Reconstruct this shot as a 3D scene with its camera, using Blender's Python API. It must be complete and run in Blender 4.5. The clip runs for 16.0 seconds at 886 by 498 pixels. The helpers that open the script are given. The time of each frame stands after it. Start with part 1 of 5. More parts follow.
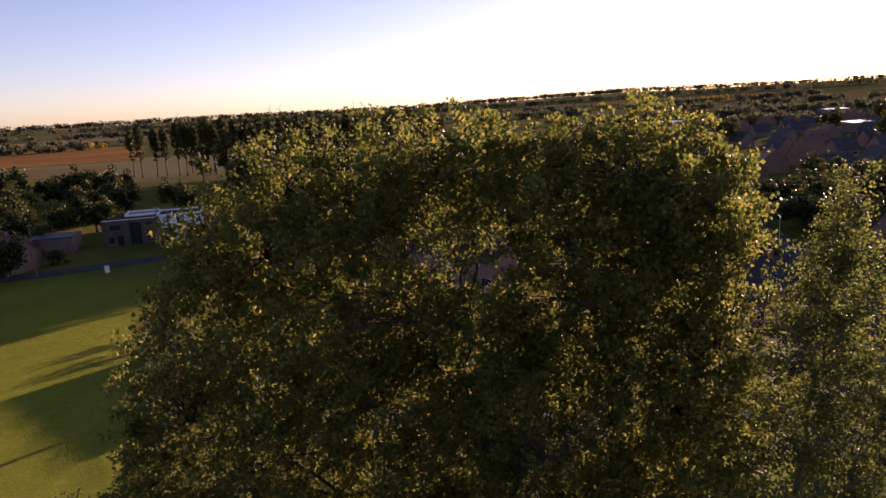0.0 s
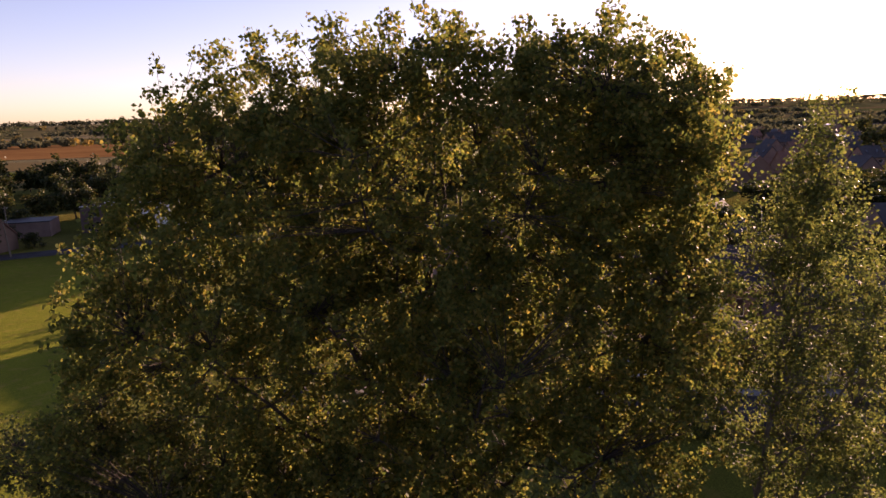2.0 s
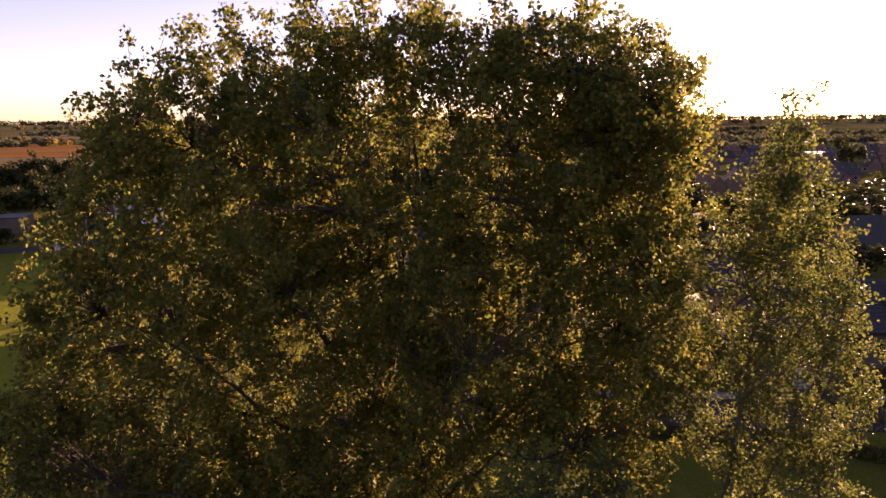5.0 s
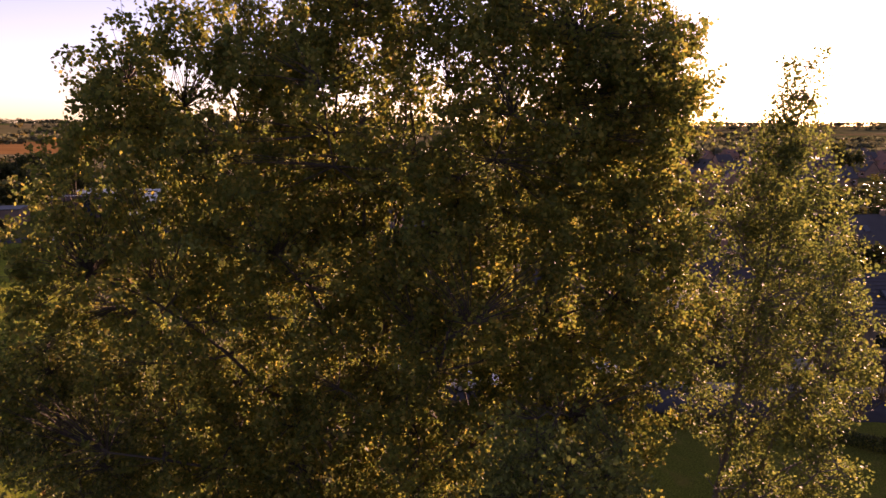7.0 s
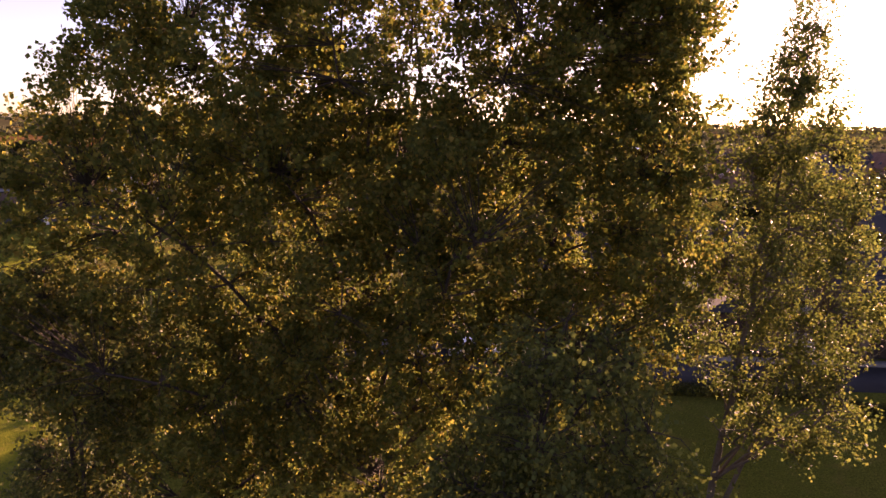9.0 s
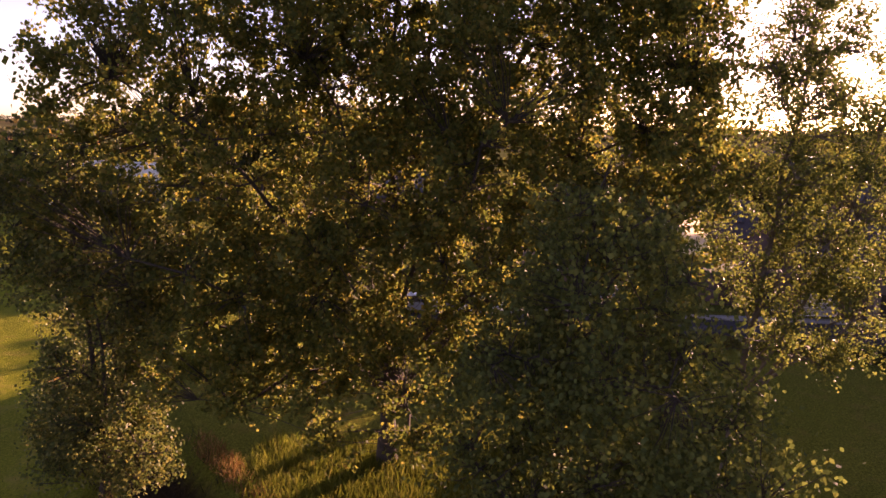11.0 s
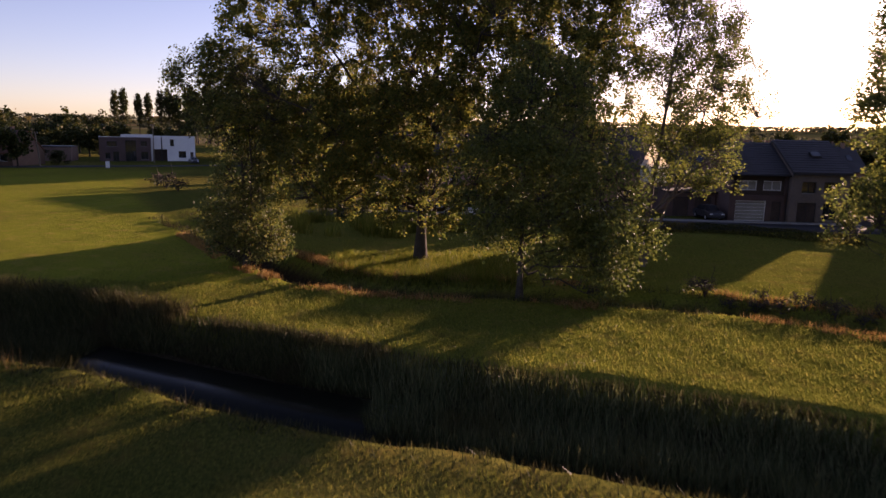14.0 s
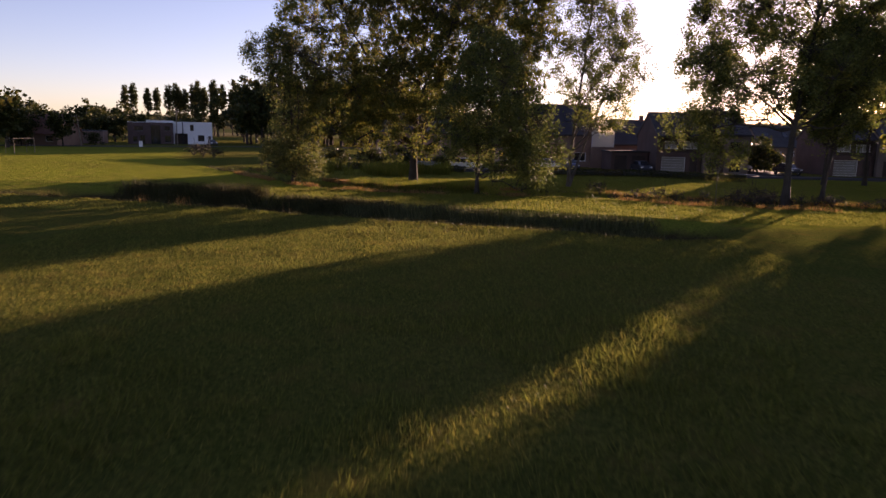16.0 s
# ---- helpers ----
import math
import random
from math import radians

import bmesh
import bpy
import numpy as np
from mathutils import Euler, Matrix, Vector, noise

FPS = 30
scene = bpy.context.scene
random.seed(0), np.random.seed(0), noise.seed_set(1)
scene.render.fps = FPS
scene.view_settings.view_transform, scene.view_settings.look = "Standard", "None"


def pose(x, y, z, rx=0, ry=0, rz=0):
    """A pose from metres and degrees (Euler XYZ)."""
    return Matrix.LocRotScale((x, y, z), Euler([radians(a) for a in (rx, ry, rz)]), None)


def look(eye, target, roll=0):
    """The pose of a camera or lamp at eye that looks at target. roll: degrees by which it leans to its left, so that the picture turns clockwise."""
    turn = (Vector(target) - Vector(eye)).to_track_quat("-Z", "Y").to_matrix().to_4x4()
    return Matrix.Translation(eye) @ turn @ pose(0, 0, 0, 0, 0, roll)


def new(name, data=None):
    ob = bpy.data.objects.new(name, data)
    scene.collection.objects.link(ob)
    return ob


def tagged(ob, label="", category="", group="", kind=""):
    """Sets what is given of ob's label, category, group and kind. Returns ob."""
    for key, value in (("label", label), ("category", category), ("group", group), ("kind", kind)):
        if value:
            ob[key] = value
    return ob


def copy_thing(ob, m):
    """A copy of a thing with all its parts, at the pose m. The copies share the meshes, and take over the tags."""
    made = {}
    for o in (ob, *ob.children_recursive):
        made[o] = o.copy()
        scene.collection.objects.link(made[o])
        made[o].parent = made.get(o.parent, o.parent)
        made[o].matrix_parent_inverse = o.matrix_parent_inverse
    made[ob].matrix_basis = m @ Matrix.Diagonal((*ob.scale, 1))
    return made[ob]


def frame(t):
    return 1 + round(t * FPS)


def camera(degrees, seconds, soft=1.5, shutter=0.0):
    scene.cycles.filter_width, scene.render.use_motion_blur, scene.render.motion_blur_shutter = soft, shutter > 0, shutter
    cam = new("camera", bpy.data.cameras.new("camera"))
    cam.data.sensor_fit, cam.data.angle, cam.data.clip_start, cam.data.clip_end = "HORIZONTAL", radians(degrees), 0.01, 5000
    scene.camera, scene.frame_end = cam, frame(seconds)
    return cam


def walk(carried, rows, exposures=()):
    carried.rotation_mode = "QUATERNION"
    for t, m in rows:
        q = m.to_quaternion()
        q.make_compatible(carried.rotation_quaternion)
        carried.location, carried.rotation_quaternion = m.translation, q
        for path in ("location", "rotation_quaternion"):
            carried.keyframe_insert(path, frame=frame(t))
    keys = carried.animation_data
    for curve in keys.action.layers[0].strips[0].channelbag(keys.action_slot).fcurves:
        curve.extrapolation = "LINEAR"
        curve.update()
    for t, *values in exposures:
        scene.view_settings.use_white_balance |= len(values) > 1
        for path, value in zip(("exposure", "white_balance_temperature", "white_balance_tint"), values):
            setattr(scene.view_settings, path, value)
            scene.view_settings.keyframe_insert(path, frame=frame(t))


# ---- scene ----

# camera: t, x, y, z, rx, roll, yaw
PATH = [
    (0.0, -0.184, 37.955, 26.400, 78.25, 3.10, 2.70),
    (0.5, -0.032, 37.955, 25.617, 78.40, 2.80, 2.50),
    (1.0, 0.120, 38.037, 24.762, 78.60, 2.35, 2.20),
    (1.5, 0.331, 38.131, 23.920, 78.75, 1.95, 2.00),
    (2.0, 0.518, 38.224, 23.018, 78.95, 1.55, 1.90),
    (2.5, 0.577, 38.248, 22.437, 79.30, 0.90, 1.35),
    (3.0, 0.612, 38.248, 22.235, 79.60, 0.35, 0.85),
    (5.5, 0.869, 38.248, 21.938, 79.75, 0.10, 0.55),
    (6.0, 0.892, 38.283, 21.547, 79.80, -0.10, 0.55),
    (6.5, 0.904, 38.318, 21.107, 79.90, -0.30, 0.55),
    (7.0, 0.892, 38.377, 20.633, 80.00, -0.50, 0.50),
    (7.5, 0.822, 38.388, 20.063, 80.00, -0.70, 0.45),
    (8.0, 0.752, 38.353, 19.411, 80.00, -0.90, 0.35),
    (8.5, 0.670, 38.365, 18.734, 80.00, -1.05, 0.25),
    (9.0, 0.600, 38.400, 18.046, 80.00, -1.20, 0.25),
    (11.3, -0.350, 37.750, 13.800, 80.40, -1.40, 0.20),
    (11.5, -0.400, 37.250, 13.500, 80.35, -1.40, 0.15),
    (12.0, -0.550, 35.250, 12.650, 80.25, -1.35, 0.05),
    (12.5, -0.850, 32.650, 11.470, 80.40, -1.50, 0.10),
    (13.0, -0.840, 29.260, 10.330, 80.60, -1.60, 0.26),
    (13.5, -0.750, 25.200, 9.450, 80.50, -1.50, 0.55),
    (14.0, -0.540, 20.870, 8.610, 80.25, -1.25, 0.76),
    (14.5, -0.305, 16.080, 7.730, 80.30, -1.20, 0.90),
    (15.0, 0.010, 11.100, 6.770, 80.25, -1.20, 0.84),
    (15.5, 0.376, 5.980, 5.880, 80.20, -1.20, 0.63),
    (16.0, 0.747, 0.446, 5.060, 80.15, -1.10, 0.40),
]
cam = camera(66.0, 16.0, soft=1.5, shutter=0.3)
EXPOSURES = [(0.0, 1.7, 6950, 51), (3.0, 2.11, 7750, 58), (5.5, 2.26, 8200, 64), (9.0, 2.46, 8400, 68), (11.5, 2.56, 8400, 68), (12.5, 2.51, 8300, 66), (13.4, 1.88, 7350, 57), (14.5, 1.67, 7100, 50), (16.0, 1.73, 7200, 49)]
walk(cam, [(t, pose(*p)) for t, *p in PATH], EXPOSURES)

# ---- daylight: a low evening sun ahead and to the right ----
SUN_AZ, SUN_EL = 38.0, 7.8
world = bpy.data.worlds.new("evening_sky")
scene.world = world
world.use_nodes = True
wt = world.node_tree
sky = wt.nodes.new("ShaderNodeTexSky")
sky.sky_type = "NISHITA"
sky.sun_disc = False
sky.sun_elevation = radians(SUN_EL)
sky.sun_rotation = radians(SUN_AZ)
sky.air_density = 0.7
sky.dust_density = 0.45
sky.ozone_density = 1.6
bg = wt.nodes["Background"]
bg.inputs["Strength"].default_value = 0.068
wt.links.new(sky.outputs[0], bg.inputs["Color"])

sun_data = bpy.data.lights.new("sun", "SUN")
sun_data.energy = 4.5
sun_data.angle = radians(0.6)
sun_data.color = (1.0, 0.83, 0.58)
sun = new("sun", sun_data)
sd = Vector((math.sin(radians(SUN_AZ)) * math.cos(radians(SUN_EL)), math.cos(radians(SUN_AZ)) * math.cos(radians(SUN_EL)), math.sin(radians(SUN_EL))))
sun.matrix_world = look(sd * 60, (0, 0, 0))

# ---- materials ----
def ramp(nt, stops):
    n = nt.nodes.new("ShaderNodeValToRGB")
    el = n.color_ramp.elements
    while len(el) < len(stops):
        el.new(0.5)
    for e, (p, c) in zip(el, stops):
        e.position, e.color = p, (*c, 1)
    return n


def noise_node(nt, scale, detail=4.0, rough=0.55, vec=None):
    n = nt.nodes.new("ShaderNodeTexNoise")
    n.inputs["Scale"].default_value = scale
    n.inputs["Detail"].default_value = detail
    n.inputs["Roughness"].default_value = rough
    if vec is not None:
        nt.links.new(vec, n.inputs["Vector"])
    return n


def mixed(nt, a, b, fac, mode="MIX"):
    n = nt.nodes.new("ShaderNodeMix")
    n.data_type, n.blend_type = "RGBA", mode
    for sock, v in ((n.inputs[0], fac), (n.inputs[6], a), (n.inputs[7], b)):
        if hasattr(v, "links"):
            nt.links.new(v, sock)
        elif isinstance(v, tuple):
            sock.default_value = (*v, 1)
        else:
            sock.default_value = v
    return n.outputs[2]


def base_mat(name, rough=0.8):
    m = bpy.data.materials.new(name)
    m.use_nodes = True
    nt = m.node_tree
    p = nt.nodes["Principled BSDF"]
    p.inputs["Roughness"].default_value = rough
    return m, nt, p


def bumped(nt, p, height, strength=0.4, dist=0.02):
    b = nt.nodes.new("ShaderNodeBump")
    b.inputs["Strength"].default_value = strength
    b.inputs["Distance"].default_value = dist
    nt.links.new(height, b.inputs["Height"])
    nt.links.new(b.outputs[0], p.inputs["Normal"])


def surface(name, dark, light, fine=8.0, coarse=0.6, rough=0.8, bump=0.3, dist=0.01, metal=0.0, spec=0.2):
    """A plain worn surface: two scales of variation and a fine relief."""
    m, nt, p = base_mat(name, rough)
    tc = nt.nodes.new("ShaderNodeTexCoord").outputs["Object"]
    a, b = noise_node(nt, fine, 5, 0.6, tc), noise_node(nt, coarse, 3, 0.5, tc)
    add = nt.nodes.new("ShaderNodeMath")
    add.operation = "MULTIPLY_ADD"
    nt.links.new(a.outputs[0], add.inputs[0])
    add.inputs[1].default_value = 0.5
    half = nt.nodes.new("ShaderNodeMath")
    half.operation = "MULTIPLY"
    half.inputs[1].default_value = 0.5
    nt.links.new(b.outputs[0], half.inputs[0])
    nt.links.new(half.outputs[0], add.inputs[2])
    r = ramp(nt, [(0.3, dark), (0.7, light)])
    nt.links.new(add.outputs[0], r.inputs[0])
    nt.links.new(r.outputs[0], p.inputs["Base Color"])
    p.inputs["Metallic"].default_value = metal
    p.inputs["Specular IOR Level"].default_value = 0.5 if metal else spec
    bumped(nt, p, a.outputs[0], bump, dist)
    return m


def leaf_mat(name, stops, thin=0.45, patch=0.22, rough=0.5, warm=(0.45, 0.26, 0.03), warm_at=0.68, spec=0.12):
    """Leaves: each one differs a little, whole sprays turn yellow, and light shines through the blade."""
    m, nt, p = base_mat(name, rough)
    geo = nt.nodes.new("ShaderNodeNewGeometry")
    r = ramp(nt, stops)
    nt.links.new(geo.outputs["Random Per Island"], r.inputs[0])
    tc = nt.nodes.new("ShaderNodeTexCoord").outputs["Object"]
    n = noise_node(nt, patch, 3, 0.6, tc)
    pr = ramp(nt, [(warm_at - 0.08, (0, 0, 0)), (warm_at + 0.08, (1, 1, 1))])
    nt.links.new(n.outputs[0], pr.inputs[0])
    col = mixed(nt, r.outputs[0], warm, pr.outputs[0])
    nt.links.new(col, p.inputs["Base Color"])
    p.inputs["Specular IOR Level"].default_value = spec
    tr = nt.nodes.new("ShaderNodeBsdfTranslucent")
    bright = mixed(nt, col, (0.95, 1.0, 0.4), 0.2, "SOFT_LIGHT")
    nt.links.new(bright, tr.inputs[0])
    mx = nt.nodes.new("ShaderNodeMixShader")
    mx.inputs[0].default_value = thin
    nt.links.new(p.outputs[0], mx.inputs[1])
    nt.links.new(tr.outputs[0], mx.inputs[2])
    nt.links.new(mx.outputs[0], nt.nodes["Material Output"].inputs[0])
    return m


def ground_mat():
    """Mown meadow: green and straw patches, tufts and mowing bands; further off a patchwork of fields."""
    m, nt, p = base_mat("meadow_grass", 0.9)
    geo = nt.nodes.new("ShaderNodeNewGeometry")
    pos = geo.outputs["Position"]
    big, mid, fine = noise_node(nt, 0.05, 4, 0.55, pos), noise_node(nt, 0.7, 5, 0.6, pos), noise_node(nt, 9.0, 5, 0.7, pos)
    g = ramp(nt, [(0.3, (0.03, 0.034, 0.013)), (0.5, (0.1, 0.098, 0.028)), (0.7, (0.215, 0.18, 0.048))])
    nt.links.new(fine.outputs[0], g.inputs[0])
    s = ramp(nt, [(0.52, (0, 0, 0)), (0.78, (1, 1, 1))])
    nt.links.new(mid.outputs[0], s.inputs[0])
    c1 = mixed(nt, g.outputs[0], (0.17, 0.112, 0.037), s.outputs[0])
    b = ramp(nt, [(0.4, (0.6, 0.8, 0.5)), (0.65, (1.1, 1.05, 0.9))])
    nt.links.new(big.outputs[0], b.inputs[0])
    c2 = mixed(nt, c1, b.outputs[0], 0.7, "MULTIPLY")
    # fresher sward on playing field, lawn and tongue; backlit glow put into its colour
    att = nt.nodes.new("ShaderNodeAttribute")
    att.attribute_name = "sward_glow"
    g2 = ramp(nt, [(0.25, (0.056, 0.082, 0.012)), (0.5, (0.155, 0.175, 0.022)), (0.75, (0.265, 0.26, 0.038))])
    nt.links.new(fine.outputs[0], g2.inputs[0])
    c2b = mixed(nt, g2.outputs[0], (0.24, 0.19, 0.05), s.outputs[0])
    c2 = mixed(nt, c2, c2b, att.outputs["Fac"])
    # ditch beds: wet mud and rotting leaves, darkened with depth to stand for shade
    mud_shade = nt.nodes.new("ShaderNodeAttribute")
    mud_shade.attribute_name = "mud_shade"
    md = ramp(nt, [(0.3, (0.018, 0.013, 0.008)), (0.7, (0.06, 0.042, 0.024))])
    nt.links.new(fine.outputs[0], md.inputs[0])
    c2 = mixed(nt, c2, md.outputs[0], mud_shade.outputs["Fac"])
    # patchwork of far fields
    vor = nt.nodes.new("ShaderNodeTexVoronoi")
    vor.inputs["Scale"].default_value = 0.0045
    nt.links.new(pos, vor.inputs["Vector"])
    sep = nt.nodes.new("ShaderNodeSeparateColor")
    nt.links.new(vor.outputs["Color"], sep.inputs[0])
    fr = ramp(nt, [(0.0, (0.075, 0.072, 0.035)), (0.3, (0.06, 0.078, 0.025)), (0.55, (0.125, 0.092, 0.048)), (0.8, (0.085, 0.088, 0.04)), (1.0, (0.17, 0.14, 0.08))])
    nt.links.new(sep.outputs[0], fr.inputs[0])
    dn = nt.nodes.new("ShaderNodeVectorMath")
    dn.operation = "LENGTH"
    nt.links.new(pos, dn.inputs[0])
    mr = nt.nodes.new("ShaderNodeMapRange")
    mr.inputs["From Min"].default_value, mr.inputs["From Max"].default_value = 260, 420
    nt.links.new(dn.outputs["Value"], mr.inputs["Value"])
    c3 = mixed(nt, c2, fr.outputs[0], mr.outputs[0])
    nt.links.new(c3, p.inputs["Base Color"])
    p.inputs["Specular IOR Level"].default_value = 0.0
    wave = nt.nodes.new("ShaderNodeTexWave")
    wave.bands_direction = "Y"
    wave.inputs["Scale"].default_value = 1.3
    wave.inputs["Distortion"].default_value = 8.0
    wave.inputs["Detail"].default_value = 4.0
    wave.inputs["Detail Scale"].default_value = 2.0
    nt.links.new(pos, wave.inputs["Vector"])
    h = mixed(nt, fine.outputs[0], wave.outputs[0], s.outputs[0])
    h = mixed(nt, fine.outputs[0], h, 0.45)
    bumped(nt, p, h, 0.9, 0.14)
    return m


GRASS = ground_mat()
BARK = surface("bark", (0.022, 0.018, 0.014), (0.075, 0.062, 0.05), 14, 1.5, 0.95, 0.8, 0.03)
BARK_PALE = surface("pale_bark", (0.05, 0.042, 0.034), (0.15, 0.13, 0.11), 10, 1.2, 0.9, 0.7, 0.02)
LEAF_A = leaf_mat("poplar_leaf", [(0.0, (0.057, 0.08, 0.019)), (0.5, (0.115, 0.131, 0.031)), (0.85, (0.182, 0.166, 0.038)), (1.0, (0.269, 0.199, 0.049))], thin=0.54, warm=(0.27, 0.175, 0.03), warm_at=0.75, rough=0.6)
LEAF_B = leaf_mat("alder_leaf", [(0.0, (0.05, 0.072, 0.02)), (0.6, (0.1, 0.123, 0.034)), (1.0, (0.152, 0.159, 0.041))], thin=0.42, warm=(0.2, 0.16, 0.03), warm_at=0.8, rough=0.6)
LEAF_C = leaf_mat("birch_leaf", [(0.0, (0.057, 0.079, 0.022)), (0.6, (0.108, 0.129, 0.034)), (1.0, (0.194, 0.186, 0.049))], thin=0.46, warm=(0.28, 0.17, 0.03), warm_at=0.74, rough=0.6)
LEAF_S = leaf_mat("willow_leaf", [(0.0, (0.047, 0.067, 0.021)), (0.6, (0.1, 0.116, 0.033)), (1.0, (0.201, 0.174, 0.052))], thin=0.42, warm=(0.2, 0.13, 0.03), warm_at=0.72)
LEAF_W = leaf_mat("wood_leaf", [(0.0, (0.02, 0.03, 0.010)), (0.7, (0.045, 0.055, 0.015)), (1.0, (0.10, 0.08, 0.02))], thin=0.25, warm_at=0.66, warm=(0.17, 0.12, 0.03))
# far leaves lightened and greyed: aerial haze put into their base colour
LEAF_HAZED = leaf_mat("hazed_leaf", [(0.0, (0.065, 0.07, 0.042)), (1.0, (0.115, 0.112, 0.066))], thin=0.25, patch=0.01, spec=0.02, rough=0.9)
REED = leaf_mat("reed_blade", [(0.0, (0.05, 0.068, 0.03)), (0.6, (0.11, 0.125, 0.055)), (1.0, (0.24, 0.22, 0.11))], thin=0.42, warm=(0.10, 0.08, 0.03), warm_at=0.64, spec=0.05)
BLADE = leaf_mat("grass_blade", [(0.0, (0.05, 0.07, 0.016)), (0.6, (0.13, 0.14, 0.028)), (1.0, (0.23, 0.19, 0.05))], thin=0.55, warm=(0.22, 0.14, 0.04), warm_at=0.72, spec=0.03)
DRY = leaf_mat("dry_blade", [(0.0, (0.14, 0.075, 0.03)), (0.6, (0.26, 0.14, 0.05)), (1.0, (0.32, 0.21, 0.085))], thin=0.35, warm_at=0.9, spec=0.03)
SEDGE = leaf_mat("dark_sedge", [(0.0, (0.022, 0.026, 0.011)), (0.6, (0.052, 0.055, 0.022)), (1.0, (0.12, 0.10, 0.045))], thin=0.2, warm=(0.06, 0.04, 0.02), warm_at=0.62, spec=0.03)
ASPHALT = surface("asphalt", (0.035, 0.035, 0.037), (0.07, 0.068, 0.068), 30, 0.4, 0.95, 0.4, 0.005, spec=0.05)
PAVING = surface("paving", (0.16, 0.15, 0.14), (0.28, 0.27, 0.25), 12, 0.8, 0.85)
BRICK = surface("brown_brick", (0.14, 0.085, 0.068), (0.25, 0.165, 0.13), 6, 0.5, 0.9)
BRICK_DARK = surface("dark_brick", (0.07, 0.045, 0.042), (0.13, 0.085, 0.075), 6, 0.5, 0.9)
BRICK_RED = surface("red_brick", (0.14, 0.085, 0.062), (0.23, 0.145, 0.105), 6, 0.5, 0.9)
BRICK_GREY = surface("grey_brick", (0.115, 0.09, 0.078), (0.19, 0.15, 0.13), 6, 0.5, 0.9)
RENDERED = surface("white_wall_paint", (0.62, 0.61, 0.6), (0.8, 0.79, 0.77), 3, 0.3, 0.85, 0.15)
TIMBER = surface("dark_timber", (0.035, 0.026, 0.022), (0.085, 0.06, 0.05), 9, 0.7, 0.8)
TILE = surface("slate_tile", (0.028, 0.026, 0.028), (0.06, 0.056, 0.058), 7, 0.5, 0.6)
TILE_RED = surface("red_tile", (0.12, 0.055, 0.038), (0.24, 0.11, 0.075), 7, 0.5, 0.75)
FRAME = surface("dark_frame", (0.02, 0.02, 0.022), (0.04, 0.04, 0.043), 20, 1, 0.5, 0.05)
FRAME_W = surface("white_frame", (0.6, 0.6, 0.6), (0.75, 0.75, 0.74), 20, 1, 0.5, 0.05)
BLIND = surface("pale_shutter", (0.2, 0.19, 0.17), (0.3, 0.285, 0.26), 10, 0.7, 0.7, 0.1)
STEEL = surface("galvanised_steel", (0.3, 0.3, 0.3), (0.5, 0.5, 0.5), 12, 1, 0.5, 0.1, 0.005, 0.6)
WOOD_POLE = surface("weathered_wood", (0.12, 0.095, 0.07), (0.26, 0.21, 0.16), 12, 1, 0.9)
SOIL = surface("ploughed_soil", (0.13, 0.062, 0.024), (0.24, 0.13, 0.048), 0.06, 0.012, 0.95, 0.3, 0.2, spec=0.0)
STUBBLE = surface("pale_field", (0.095, 0.075, 0.035), (0.16, 0.125, 0.06), 0.05, 0.01, 0.95, 0.2, 0.2, spec=0.0)
CROP = surface("green_crop", (0.05, 0.075, 0.012), (0.12, 0.14, 0.025), 0.07, 0.015, 0.95, 0.3, 0.2, spec=0.0)


def glass_mat():
    m, nt, p = base_mat("window_glass", 0.06)
    p.inputs["Base Color"].default_value = (0.02, 0.022, 0.026, 1)
    p.inputs["Specular IOR Level"].default_value = 0.8
    return m


def water_mat():
    m, nt, p = base_mat("ditch_water", 0.28)
    p.inputs["Specular IOR Level"].default_value = 0.12
    p.inputs["Base Color"].default_value = (0.012, 0.012, 0.008, 1)
    geo = nt.nodes.new("ShaderNodeNewGeometry")
    n = noise_node(nt, 2.5, 3, 0.5, geo.outputs["Position"])
    bumped(nt, p, n.outputs[0], 0.25, 0.05)
    return m


def paint_mat(name, col, rough=0.3):
    m, nt, p = base_mat(name, rough)
    tc = nt.nodes.new("ShaderNodeTexCoord").outputs["Object"]
    n = noise_node(nt, 3, 4, 0.6, tc)
    c = mixed(nt, col, tuple(v * 0.7 for v in col), n.outputs[0])
    nt.links.new(c, p.inputs["Base Color"])
    p.inputs["Coat Weight"].default_value = 0.5
    return m


GLASS, WATER = glass_mat(), water_mat()

# ---- mesh helpers ----
def mesh_np(name, verts, faces, mats, smooth=False, mat_index=None):
    """A mesh from arrays; all faces have the same number of corners."""
    verts, faces = np.asarray(verts, np.float32), np.asarray(faces, np.int32)
    me = bpy.data.meshes.new(name)
    n, k = faces.shape
    me.vertices.add(len(verts))
    me.vertices.foreach_set("co", verts.ravel())
    me.loops.add(n * k)
    me.loops.foreach_set("vertex_index", faces.ravel())
    me.polygons.add(n)
    me.polygons.foreach_set("loop_start", np.arange(0, n * k, k, dtype=np.int32))
    me.polygons.foreach_set("loop_total", np.full(n, k, np.int32))
    if smooth:
        me.polygons.foreach_set("use_smooth", np.ones(n, bool))
    for m in (mats if isinstance(mats, (list, tuple)) else [mats]):
        me.materials.append(m)
    if mat_index is not None:
        me.polygons.foreach_set("material_index", np.asarray(mat_index, np.int32))
    me.update(calc_edges=True)
    return me


def part(name, bm, material, parent, label=""):
    """Links a bmesh as one mesh object under a thing or under a part."""
    me = bpy.data.meshes.new(name)
    bmesh.ops.recalc_face_normals(bm, faces=bm.faces[:])
    bm.to_mesh(me)
    bm.free()
    me.materials.append(material)
    ob = new(name, me)
    ob.parent = parent
    return tagged(ob, label)


